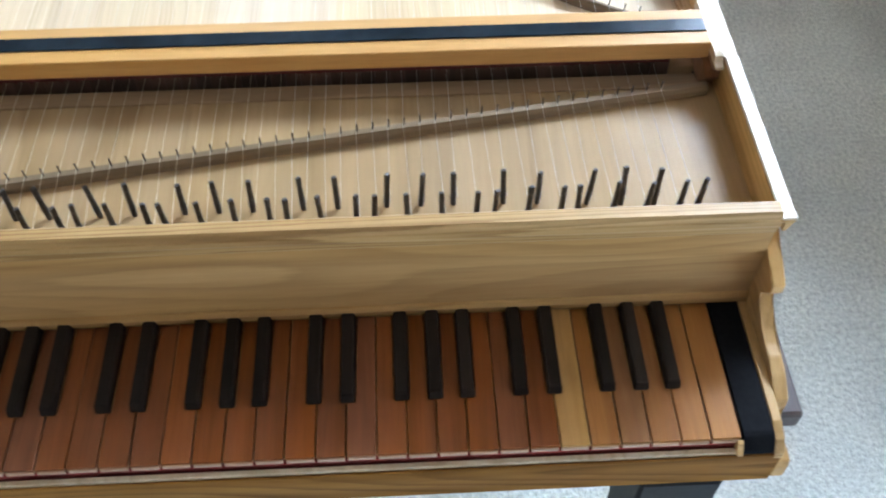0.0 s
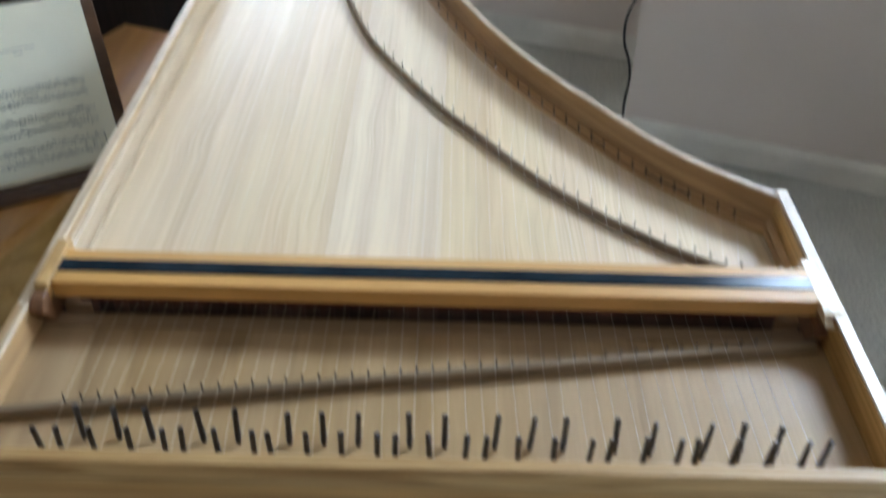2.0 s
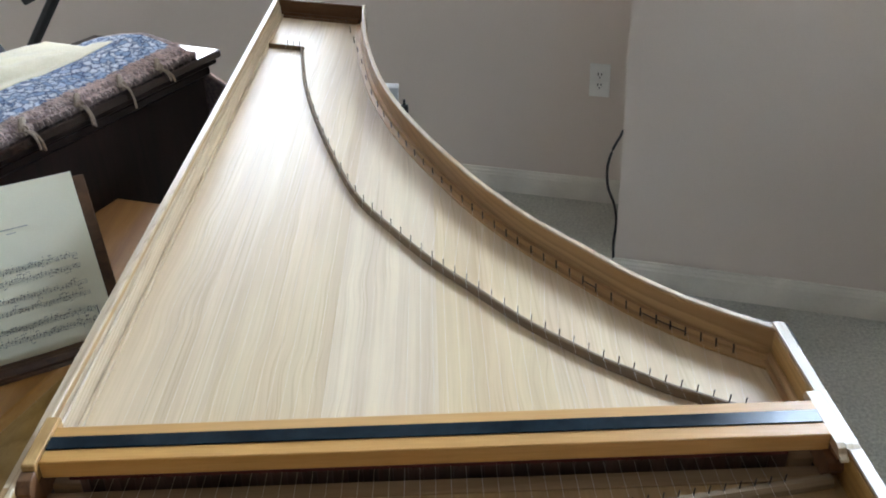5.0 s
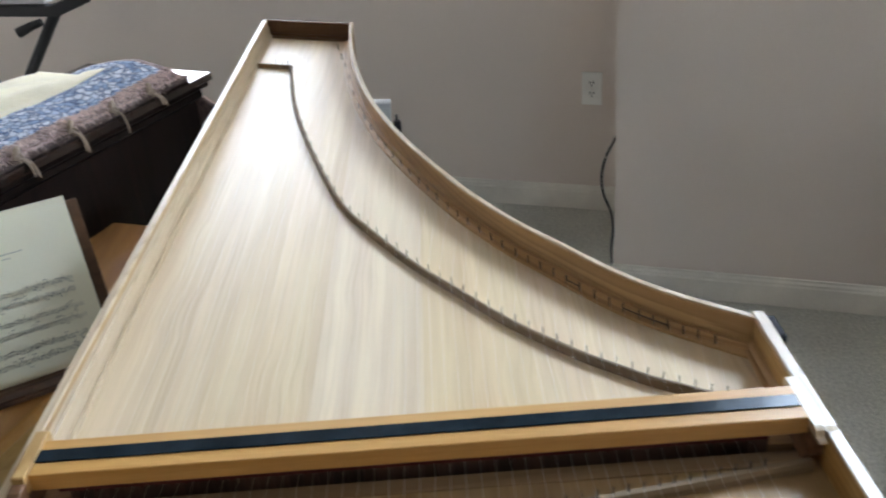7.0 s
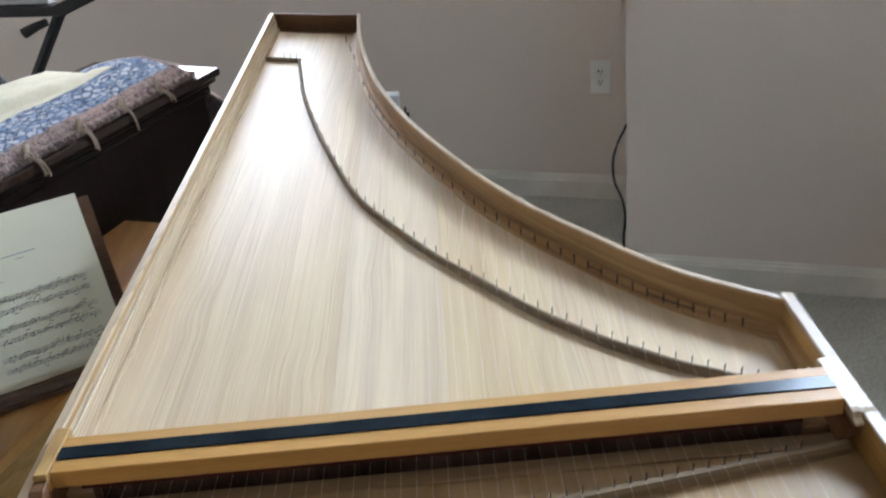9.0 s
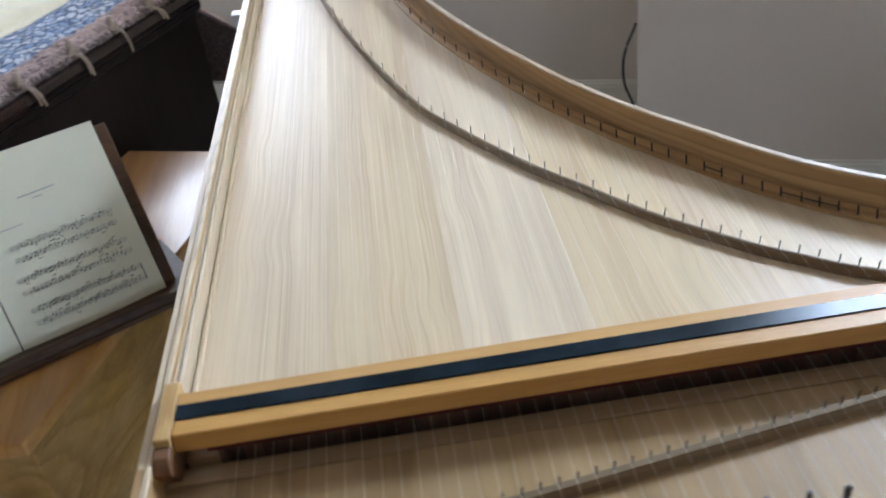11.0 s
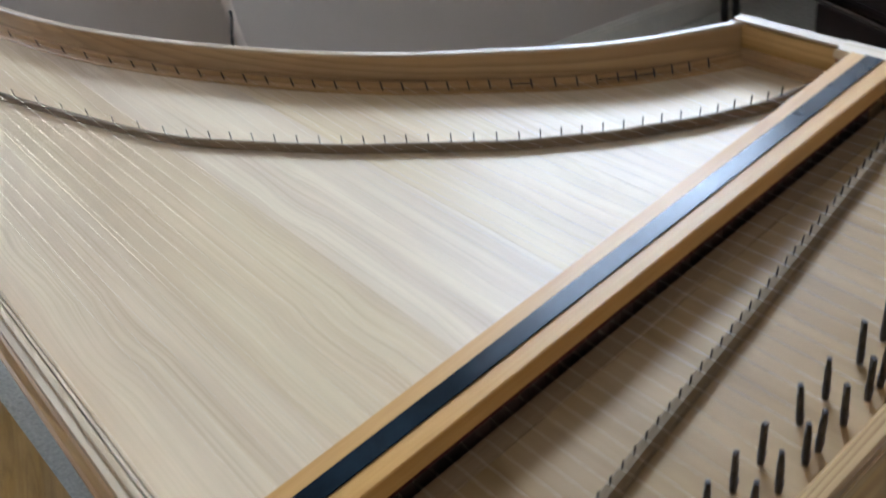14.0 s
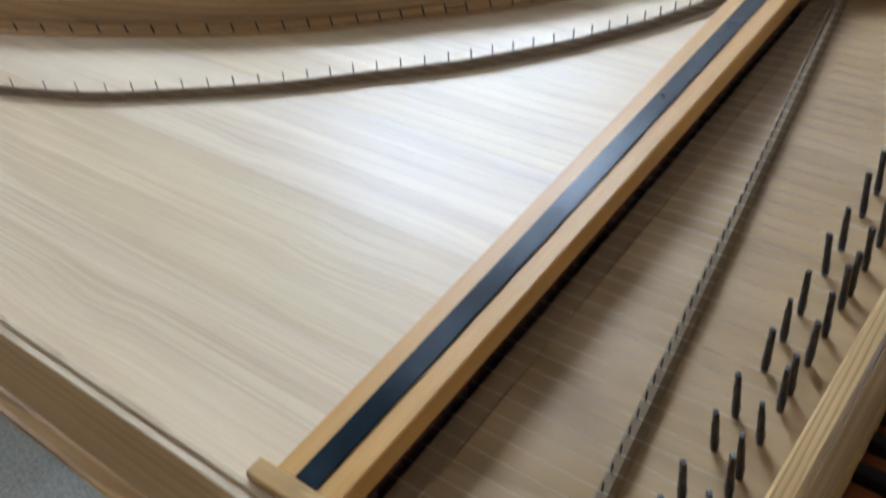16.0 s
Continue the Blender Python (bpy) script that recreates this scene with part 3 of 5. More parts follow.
def outlet(u, z):
    o = thing("wall_outlet", room(u, V_FAR, z - 0.057), "ivory duplex electrical outlet on the taupe wall", "outlet", turn=ROOM_TURN)
    v = V_FAR
    part("cover_plate", in_room(box(u - 0.0365, u + 0.0365, v - 0.006, v, z - 0.061, z + 0.061, 0.002, seg=2)), M_IVORYPLATE, o)
    for dz in (-0.0195, 0.0195):
        c = [(u + 0.0165 * math.copysign(abs(math.cos(a)) ** 0.6, math.cos(a)), z + dz + 0.0145 * math.copysign(abs(math.sin(a)) ** 0.6, math.sin(a)))
             for a in (i * math.pi / 8 for i in range(16))]
        face = part("receptacle", in_room(prism(c, v - 0.008, v - 0.005, "XZ")), M_IVORYPLATE, o)
        for du, w, h in ((-0.006, 0.0018, 0.0050), (0.006, 0.0018, 0.0042)):
            part("slot", in_room(box(u + du - w, u + du + w, v - 0.0084, v - 0.0078, z + dz + 0.001 - h + 0.003, z + dz + 0.001 + h + 0.003)), M_SLOT, face)
        part("slot", in_room(box(u - 0.0023, u + 0.0023, v - 0.0084, v - 0.0078, z + dz - 0.010, z + dz - 0.005, 0.0008)), M_SLOT, face)
    part("screw", in_room(box(u - 0.003, u + 0.003, v - 0.0072, v - 0.0058, z - 0.003, z + 0.003, 0.001)), M_STEEL, o)


outlet(0.0640, 0.478)

cable = thing("power_cable", (0.915, 1.93, 0.0), "black power cable hanging down at the wall corner to the carpet", "cable")
part("cord", rod(smooth_curve([(0.932, 1.985, 0.506), (0.921, 1.965, 0.497), (0.896, 1.945, 0.462), (0.882, 1.94, 0.407), (0.887, 1.94, 0.340),
                               (0.910, 1.94, 0.279), (0.919, 1.935, 0.218), (0.913, 1.93, 0.148), (0.916, 1.93, 0.09), (0.912, 1.925, 0.02), (0.90, 1.93, 0.006)], 5),
                 0.0042, 8), M_BLACK, cable)
cable = thing("floor_cable", (0.70, 2.67, 0.0), "thin dark cable lying on the carpet along the baseboard", "cable")
part("cord", rod(smooth_curve([(0.42, 2.745, 0.004), (0.55, 2.70, 0.004), (0.63, 2.685, 0.004), (0.74, 2.652, 0.005), (0.845, 2.612, 0.004), (0.93, 2.59, 0.004)], 4), 0.0035, 6), M_BLACK, cable)

# ---- harpsichord ----
RIM, FLOOR_Z, SB, WP, KEY = 1.020, 0.856, 0.980, 0.987, 0.913
hc = thing("harpsichord", (0.35, 0.6, 0.0), "pale cypress harpsichord with an open lid-less case on a dark stand", "harpsichord")

# the bentside's outer line in the plan, from the tail to the cheek
BENT = smooth_curve([(0.205, 1.554), (0.211, 1.42), (0.224, 1.27), (0.259, 1.032), (0.318, 0.806), (0.404, 0.579), (0.474, 0.438), (0.536, 0.343),
                     (0.590, 0.265), (0.642, 0.208), (0.7165, 0.1465)], 5)
BENT_XY = [(p.x, p.y) for p in BENT]

# the scrolled front outline of the case sides, front to back along the foot
SCROLL = [(-0.232, 1.0245), (-0.236, 1.023), (-0.2355, 1.019), (-0.232, 1.015), (-0.2325, 1.010), (-0.225, 1.004), (-0.219, 0.994), (-0.227, 0.988), (-0.245, 0.981),
          (-0.263, 0.973), (-0.264, 0.964), (-0.258, 0.955), (-0.251, 0.950), (-0.2525, 0.944), (-0.262, 0.938), (-0.275, 0.930), (-0.288, 0.926),
          (-0.300, 0.926), (-0.315, 0.921), (-0.333, 0.912), (-0.334, 0.902), (-0.331, 0.893), (-0.333, 0.886), (-0.344, 0.880),
          (-0.356, 0.878), (-0.360, 0.882), (-0.3705, 0.880), (-0.3728, 0.872), (-0.3728, FLOOR_Z)]


def case_side(name, x0, x1, y_back, label):
    outline = [(y_back, FLOOR_Z), (y_back, RIM), (-0.207, RIM + 0.0024)] + SCROLL
    b = prism(outline, x0, x1, "YZ", 0.0012)
    mid = (x0 + x1) / 2
    for v in b.verts:
        if mid < 0.3 and v.co.z > RIM - 0.002:
            v.co.z -= 0.0025
        if mid > 0.3 and v.co.x > mid and v.co.z < 0.996:
            v.co.x += 0.0022
        if v.co.y < 0.05 and (v.co.x - mid) * (1 if mid > 0.3 else -1) > 0:
            v.co.x += (0.05 - v.co.y) * 0.009 * (1 if mid > 0.3 else -1)
    return part(name, b, M_CHEEK if mid > 0.3 else M_SPINE, hc, label)


cheek = case_side("cheek", 0.7075, 0.7138, 0.1445, "short straight case side with a scrolled front")
spine = case_side("spine", -0.0235, -0.0136, 1.652, "long straight case side")
WALL = [(0, FLOOR_Z), (0, RIM - 0.002), (-0.001, RIM), (-0.006, RIM), (-0.007, RIM - 0.002), (-0.007, FLOOR_Z)]
part("bentside", sweep(BENT_XY, WALL), M_CASE_UV, hc, "thin curved case side")
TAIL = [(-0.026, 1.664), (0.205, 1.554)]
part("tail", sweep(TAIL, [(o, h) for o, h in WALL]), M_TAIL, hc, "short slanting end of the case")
part("bottom", prism([(-0.02, -0.365), (0.71, -0.365), (0.71, 0.143)] + [(x - 0.006, y - 0.004) for x, y in BENT_XY[::-1][1:]] + [(-0.02, 1.65)], FLOOR_Z - 0.004, FLOOR_Z + 0.008, "XY"), M_CASE, hc)

# rim cappings and the stepped mouldings that run round the soundboard
part("rim_capping", sweep([(p[0], p[1]) for p in BENT_XY], [(0.0006, RIM + 0.0003), (0.0006, RIM + 0.0018), (-0.0002, RIM + 0.0024), (-0.0062, RIM + 0.0024), (-0.0070, RIM + 0.0018), (-0.0070, RIM + 0.0003)]), M_RIM, hc)
part("rim_capping", box(-0.0262, -0.0196, -0.2360, 1.650, RIM - 0.0024, RIM - 0.0003, 0.0007), M_MOULD, hc)
part("rim_capping", box(-0.0190, -0.0137, -0.2360, 1.650, RIM - 0.0024, RIM + 0.0022, 0.0009), M_MOULD, hc)
part("base_moulding", prism([(-0.0236, 0.882), (-0.0290, 0.880), (-0.0325, 0.8745), (-0.0360, 0.8705), (-0.0400, 0.8690), (-0.0405, 0.8640), (-0.0400, 0.8545), (-0.0236, 0.8545)], -0.360, 1.650, "XZ", 0.0005), M_SPINE, hc)
part("rim_capping", box(0.7080, 0.7206, -0.2362, 0.1545, RIM + 0.0026, RIM + 0.0050, 0.0008), M_RIM, hc)
part("outer_moulding", prism([(0.7120, 1.0224), (0.7200, 1.0224), (0.7200, 1.0195), (0.7182, 1.0188), (0.7182, 1.0160), (0.7172, 1.0138), (0.7158, 1.0122), (0.7152, 1.0095), (0.7120, 1.0085)],
                             -0.2355, 0.150, "XZ", 0.0003), M_CHEEK, hc, "stepped moulding along the outside of the cheek")
MOULD = [(0.0, SB + 0.0004), (0.008, SB + 0.0004), (0.008, SB + 0.0035), (0.0065, SB + 0.0055), (0.004, SB + 0.006), (0.004, SB + 0.012), (0.0025, SB + 0.0145), (0.0, SB + 0.015)]
SPINE_MOULD = [(0.0, SB + 0.0004), (0.0095, SB + 0.0004), (0.0095, SB + 0.0055), (0.0086, SB + 0.0068), (0.0066, SB + 0.0068), (0.0062, SB + 0.0030), (0.0050, SB + 0.0030), (0.0047, SB + 0.020),
               (0.0040, SB + 0.0275), (0.0022, SB + 0.029), (0.0016, SB + 0.0235), (0.0006, SB + 0.0235), (0.0004, SB + 0.0345), (0.0, SB + 0.0345)]
part("moulding", sweep([(-0.0134, 1.635), (-0.0134, 0.034)], SPINE_MOULD), M_MOULD, hc)
part("moulding", sweep([(0.7073, 0.016), (0.7073, 0.142)], MOULD), M_CASE_UV, hc)
HITCHRAIL = [(-0.0072, SB + 0.0004), (-0.0072, SB + 0.010), (-0.0130, SB + 0.0105), (-0.0142, SB + 0.0042), (-0.0225, SB + 0.0036), (-0.0235, SB + 0.0026), (-0.0238, SB + 0.0004)]
part("hitchpin_rail", sweep(BENT_XY[1:], HITCHRAIL), M_CASE_UV, hc)
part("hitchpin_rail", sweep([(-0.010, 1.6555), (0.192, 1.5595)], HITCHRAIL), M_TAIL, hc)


def bent_inner(x):
    return along([Vector((p.x - 0.008, p.y - 0.008)) for p in BENT], x) if x > 0.20 else 1.652 - 0.476 * (x + 0.026) - 0.008


# soundboard of jointed staves
sound = part("soundboard", prism([(-0.0135, 0.016), (0.7070, 0.016)] + [(p.x - 0.009, p.y - 0.006) for p in BENT[::-1]] + [(-0.0135, 1.64)], SB - 0.004, SB - 0.001, "XY"), M_SOUND, hc,
             "honey-pale jointed spruce soundboard")
edges = [-0.0138, 0.112, 0.234, 0.353, 0.476, 0.597, 0.7072]
for k in range(len(edges) - 1):
    a, c = edges[k] + 0.00008, edges[k + 1] - 0.00008
    top = [(x, bent_inner(x)) for x in np.linspace(c, a, 9)]
    part("stave", prism([(a, 0.0162), (c, 0.0162)] + top, SB - 0.0009, SB, "XY"), M_SOUND, sound)

part("wrestplank", box(-0.0138, 0.7073, -0.226, -0.0270, WP - 0.03, WP), M_PLANK, hc, "pale veneered plank that holds the tuning pins")
part("register", box(-0.0138, 0.7073, -0.0270, 0.0155, SB - 0.03, SB - 0.004), M_JACK, hc)
for x0, x1 in ((0.000, 0.026), (0.669, 0.6925)):
    part("register_end", box(x0, x1, -0.0210, -0.004, SB - 0.003, SB + 0.013, 0.001), M_STRIPWOOD, hc)

# dark fillers added to close the bright gaps beyond the end jacks
for x0, x1 in ((0.6515, 0.6685), (0.0262, 0.0330)):
    part("register_block", box(x0, x1, -0.0215, 0.0120, SB - 0.0039, SB + 0.026, 0.0008), M_JACK, hc)
part("plank_strip", box(-0.0130, 0.6925, -0.0455, -0.0272, WP + 0.0002, WP + 0.0024, 0.0005), M_STRIPWOOD, hc)
# nameboard with its cap
part("nameboard", box(-0.0135, 0.7070, -0.2352, -0.2265, KEY + 0.003, 1.022), M_CASE_X, hc, "plain pale board behind the keys")
part("cap", prism([(-0.222, 1.0225), (-0.2265, 1.0225), (-0.2354, 1.008), (-0.2364, 1.0095), (-0.2364, 1.0125), (-0.2369, 1.0130), (-0.2371, 1.0165), (-0.2378, 1.0185), (-0.2379, 1.0235), (-0.2368, 1.0245), (-0.2366, 1.0295), (-0.2345, 1.032), (-0.224, 1.032), (-0.222, 1.030)],
                  -0.0135, 0.7070, "YZ"), M_CAP, hc)
part("lower_moulding", prism([(-0.2354, 0.917), (-0.2385, 0.917), (-0.2390, 0.924), (-0.2370, 0.928), (-0.2354, 0.929)], -0.0135, 0.7070, "YZ"), M_CASE_X, hc)

# keyboard: 27 naturals and 18 sharps from a short-octave E to c three octaves and more above
PITCH, RIGHT = 0.02385, 0.6735
SHARP_AFTER = {"C": -0.0025, "D": 0.0010, "F": -0.0033, "G": 0.0, "A": 0.0020}
names = []
order = "CBAGFED"
for i in range(27):
    names.append(order[i % 7])
sharps = {}
for i, nm in enumerate(names):
    if nm in SHARP_AFTER and i > 0:
        sharps[i] = RIGHT - i * PITCH + SHARP_AFTER[nm]
SW = 0.00625
for i, nm in enumerate(names):
    r, le = RIGHT - i * PITCH - 0.00055, RIGHT - (i + 1) * PITCH + 0.00055
    tr = sharps[i] - SW - 0.0008 if i in sharps else r
    tl = sharps[i + 1] + SW + 0.0008 if (i + 1) in sharps else le
    dip = -0.0004 * ((i * 5) % 3)
    o = [(le, -0.364), (r, -0.364), (r, -0.3175), (tr, -0.3175), (tr, -0.2356), (tl, -0.2356), (tl, -0.3175), (le, -0.3175)]
    clean = [p for k, p in enumerate(o) if k == 0 or (abs(p[0] - o[k - 1][0]) + abs(p[1] - o[k - 1][1])) > 1e-6]
    light = i == 5
    nat = part("natural_key", prism(clean, KEY - 0.0035 + dip, KEY + dip, "XY", 0.0005), M_KEY_LIGHT if light else M_KEY_MID if i < 5 else M_KEY, hc, "fresh golden key top" if light else "")
    part("key_lever", box(le + 0.0006, r - 0.0006, -0.3648, -0.3185, KEY - 0.0080 + dip, KEY - 0.0038 + dip, 0.0006), M_KEYLEVER, nat)
SHARP_MESH = bmesh.new()
lo = [SHARP_MESH.verts.new(c) for c in ((-SW, -0.041, 0), (SW, -0.041, 0), (SW, 0.041, 0), (-SW, 0.041, 0))]
hi = [SHARP_MESH.verts.new(c) for c in ((-SW + 0.0012, -0.0385, 0.0095), (SW - 0.0012, -0.0385, 0.0095), (SW - 0.0012, 0.041, 0.0115), (-SW + 0.0012, 0.041, 0.0115))]
SHARP_MESH.faces.new(lo)
SHARP_MESH.faces.new(hi)
for k in range(4):
    SHARP_MESH.faces.new((lo[k], lo[(k + 1) % 4], hi[(k + 1) % 4], hi[k]))
bmesh.ops.bevel(SHARP_MESH, geom=SHARP_MESH.edges[:], offset=0.0009, segments=2, affect="EDGES")
me_sharp = shared("sharp_key", SHARP_MESH, M_EBONY)
for i, x in sharps.items():
    part("sharp_key", me_sharp, None, hc, "black ebony sharp", Matrix.Translation((x, -0.2775, KEY - 0.0008)))
for x0, x1 in ((0.6745, 0.6995), (0.0010, 0.0291)):
    part("end_block", prism([(-0.2335, KEY - 0.02), (-0.2335, KEY + 0.0022), (-0.360, KEY + 0.0018), (-0.3640, KEY + 0.0005), (-0.3660, KEY - 0.0015), (-0.3690, KEY - 0.0050), (-0.3722, KEY - 0.0085), (-0.3730, KEY - 0.0120), (-0.365, KEY - 0.020)],
                            x0, x1, "YZ", 0.0006), M_BLOCKBLACK, hc, "black stained block beside the keys")
part("key_felt", box(0.0296, 0.6735, -0.3645, -0.361, KEY - 0.026, KEY - 0.0082), M_FELT, hc, "red felt under the keys")
part("key_slip", box(0.0296, 0.6735, -0.3717, -0.3668, FLOOR_Z + 0.020, KEY - 0.0108, 0.0008), M_RIM, hc, "cream batten in front of the keys")
part("front_rail", box(-0.0135, 0.7070, -0.3745, -0.3719, FLOOR_Z - 0.0005, KEY - 0.0130, 0.0008), M_FRONT, hc, "brown grained rail below the keys")
part("keybed", box(-0.0135, 0.7070, -0.3664, -0.226, FLOOR_Z + 0.009, KEY - 0.030), M_CASE_X, hc)
for x0, x1, xa, xb in ((0.6997, 0.7073, 0.6695, 0.6743), (-0.0138, 0.0008, 0.0293, 0.0335)):
    part("key_cheek", prism([(-0.2335, KEY - 0.03), (-0.2335, KEY + 0.004), (-0.352, KEY + 0.003), (-0.3615, KEY - 0.001), (-0.3665, KEY - 0.002), (-0.3700, KEY - 0.006), (-0.3740, KEY - 0.0105), (-0.3748, KEY - 0.0165), (-0.370, KEY - 0.030)], x0, x1, "YZ", 0.0006), M_CASE, hc)
    part("key_cheek", prism([(-0.3652, KEY - 0.013), (-0.3652, KEY - 0.001), (-0.3685, KEY - 0.0025), (-0.3715, KEY - 0.0075), (-0.3740, KEY - 0.0095), (-0.3744, KEY - 0.0128)], xa, xb, "YZ", 0.0004), M_CASE, hc)

# jack rail with its dark inlay, on scrolled holders
rail = part("jack_rail", box(-0.0010, 0.6990, -0.0314, 0.0175, 1.0105, 1.0285, 0.001), M_RAIL, hc, "orange-brown rail over the jacks with a black inlay")
part("inlay", box(-0.0002, 0.6975, -0.0148, 0.0020, 1.0283, 1.0300, 0.0003), M_STRIP, rail, "glossy blue-black inlaid strip")
part("felt", box(0.022, 0.664, -0.0302, 0.010, 1.0066, 1.0105), M_FELTDARK, rail, "dark red felt")
HOLD = [(0.030, SB + 0.0002), (0.034, 1.004), (0.030, 1.0118), (-0.040, 1.0118), (-0.047, 1.009), (-0.050, 1.003), (-0.047, 0.998), (-0.041, 0.994), (-0.039, SB + 0.0075)]
LIP = [(0.036, RIM - 0.003), (0.036, RIM + 0.002), (0.033, RIM + 0.0068), (-0.040, RIM + 0.0068), (-0.046, RIM + 0.0052), (-0.049, RIM + 0.001), (-0.055, RIM - 0.0005), (-0.056, RIM - 0.003)]
for x0, x1, s in ((0.6930, 0.7073, 1), (-0.0138, -0.0015, -1)):
    part("rail_holder", prism(HOLD, x0, x1, "YZ", 0.0006), M_BLOCK, hc, "brown scrolled holder of the jack rail")
part("holder_lip", prism(LIP, 0.6992, 0.7069, "YZ", 0.0005), M_RIM, hc)
part("holder_block", box(0.6992, 0.7069, -0.050, 0.034, 1.0119, RIM - 0.0031, 0.0005), M_BLOCK, hc)
part("holder_block", prism([(-0.0385, 1.0120), (-0.0385, RIM + 0.0060), (-0.050, RIM + 0.0050), (-0.055, RIM + 0.001), (-0.058, RIM - 0.004), (-0.056, RIM - 0.010), (-0.050, RIM - 0.014), (-0.046, RIM - 0.020), (-0.0395, RIM - 0.022)],
                           -0.0137, -0.0010, "YZ", 0.0006), M_BLOCK, hc)
for x0, x1 in ((0.7066, 0.7192),):
    part("holder_cap", prism([(0.036, RIM + 0.0051), (0.033, RIM + 0.0064), (-0.042, RIM + 0.0064), (-0.048, RIM + 0.0051)], x0, x1, "YZ", 0.0003), M_RIM, hc)

part("holder_cap", prism([(0.031, RIM - 0.0078), (0.031, RIM + 0.008), (0.029, RIM + 0.0112), (-0.036, RIM + 0.0112), (-0.0375, RIM + 0.0095), (-0.038, RIM - 0.0078)],
                         -0.0136, -0.0013, "YZ", 0.0006), M_CASE, hc, "tan scrolled cap at the end of the rail")

# nut and bridge


def nut_y(x):
    return -0.1550 + 0.150 * x


part("nut", sweep([(-0.013, nut_y(-0.013)), (0.6975, nut_y(0.6975))], [(-0.005, WP + 0.0003), (-0.0045, WP + 0.006), (-0.002, WP + 0.010), (0.0035, WP + 0.0105), (0.005, WP + 0.009), (0.005, WP + 0.0003)]), M_NUT, hc,
     "walnut nut with small iron pins")
BRIDGE = smooth_curve([(0.690, 0.050), (0.664, 0.058), (0.642, 0.066), (0.615, 0.083), (0.587, 0.101), (0.561, 0.123), (0.530, 0.149), (0.500, 0.180), (0.472, 0.210), (0.445, 0.243),
                       (0.392, 0.318), (0.347, 0.382), (0.287, 0.487), (0.232, 0.603), (0.161, 0.855), (0.112, 1.078), (0.087, 1.245), (0.0735, 1.342)], 4)
BRIDGE_BASS = [(0.0720, 1.345), (-0.0025, 1.378)]


def bridge_y(x):
    return along(BRIDGE, x) if x > 0.0737 else 1.345 - 0.44 * (x - 0.072)


BR = [(-0.0050, SB + 0.0003), (-0.0045, SB + 0.0050), (-0.0020, SB + 0.0100), (0.0025, SB + 0.0112), (0.0045, SB + 0.0095), (0.0055, SB + 0.0003)]


def thinner(f, profile):
    """The bridge grows slighter towards the bass."""
    k = 1.0 - 0.32 * f
    return [(o * k, SB + 0.0003 + (h - SB - 0.0003) * (1 - 0.10 * f)) for o, h in profile]


part("bridge", sweep([(p.x, p.y) for p in BRIDGE], BR, thinner), M_BRIDGE, hc, "curved walnut bridge on the soundboard")
part("bridge", sweep([(0.0770, 1.342), BRIDGE_BASS[1]], thinner(1, BR)), M_BRIDGE, hc, "short mitred bass bridge")

# pins, strings and jacks, one for each of the 45 keys
BACK = {1, 3, 6, 8, 10}
me_pin = bmesh.new()
merge(me_pin, rod([(0, 0, -0.006), (0, 0, 0.030)], 0.00235, 8))
merge(me_pin, box(-0.0021, 0.0021, -0.0016, 0.0016, 0.0295, 0.0385, 0.0004))
me_coil = rod([(0.0026 * math.cos(a), 0.0026 * math.sin(a), 0.005 + 0.0004 * a) for a in (0.7 * k for k in range(30))], 0.0004, 4)
merge(me_pin, me_coil)
me_pin = shared("tuning_pin", me_pin, M_IRON)
me_small = shared("bridge_pin", rod([(0, 0, -0.003), (0.0004, -0.0016, 0.0098)], 0.00062, 5), M_PINDARK)
me_hitch = shared("hitch_pin", rod([(0, 0, -0.003), (-0.0005, 0.0008, 0.0112)], 0.00105, 5), M_PINDARK)
jb = box(-0.00685, 0.00685, -0.0021, 0.0021, -0.026, 0.0255, 0.0004)
merge(jb, box(-0.0016, 0.0016, -0.0026, -0.0020, 0.010, 0.0255))
me_jack = shared("jack", jb, M_JACK)
me_damper = shared("damper", box(-0.0030, -0.0020, -0.0042, 0.0010, 0.016, 0.0262), M_FELTDARK)
rng = random.Random(5)
HITCH = [Vector((p.x - 0.0165, p.y - 0.0105)) for p in BENT]
pin_xy, hitch_xyz = [], []
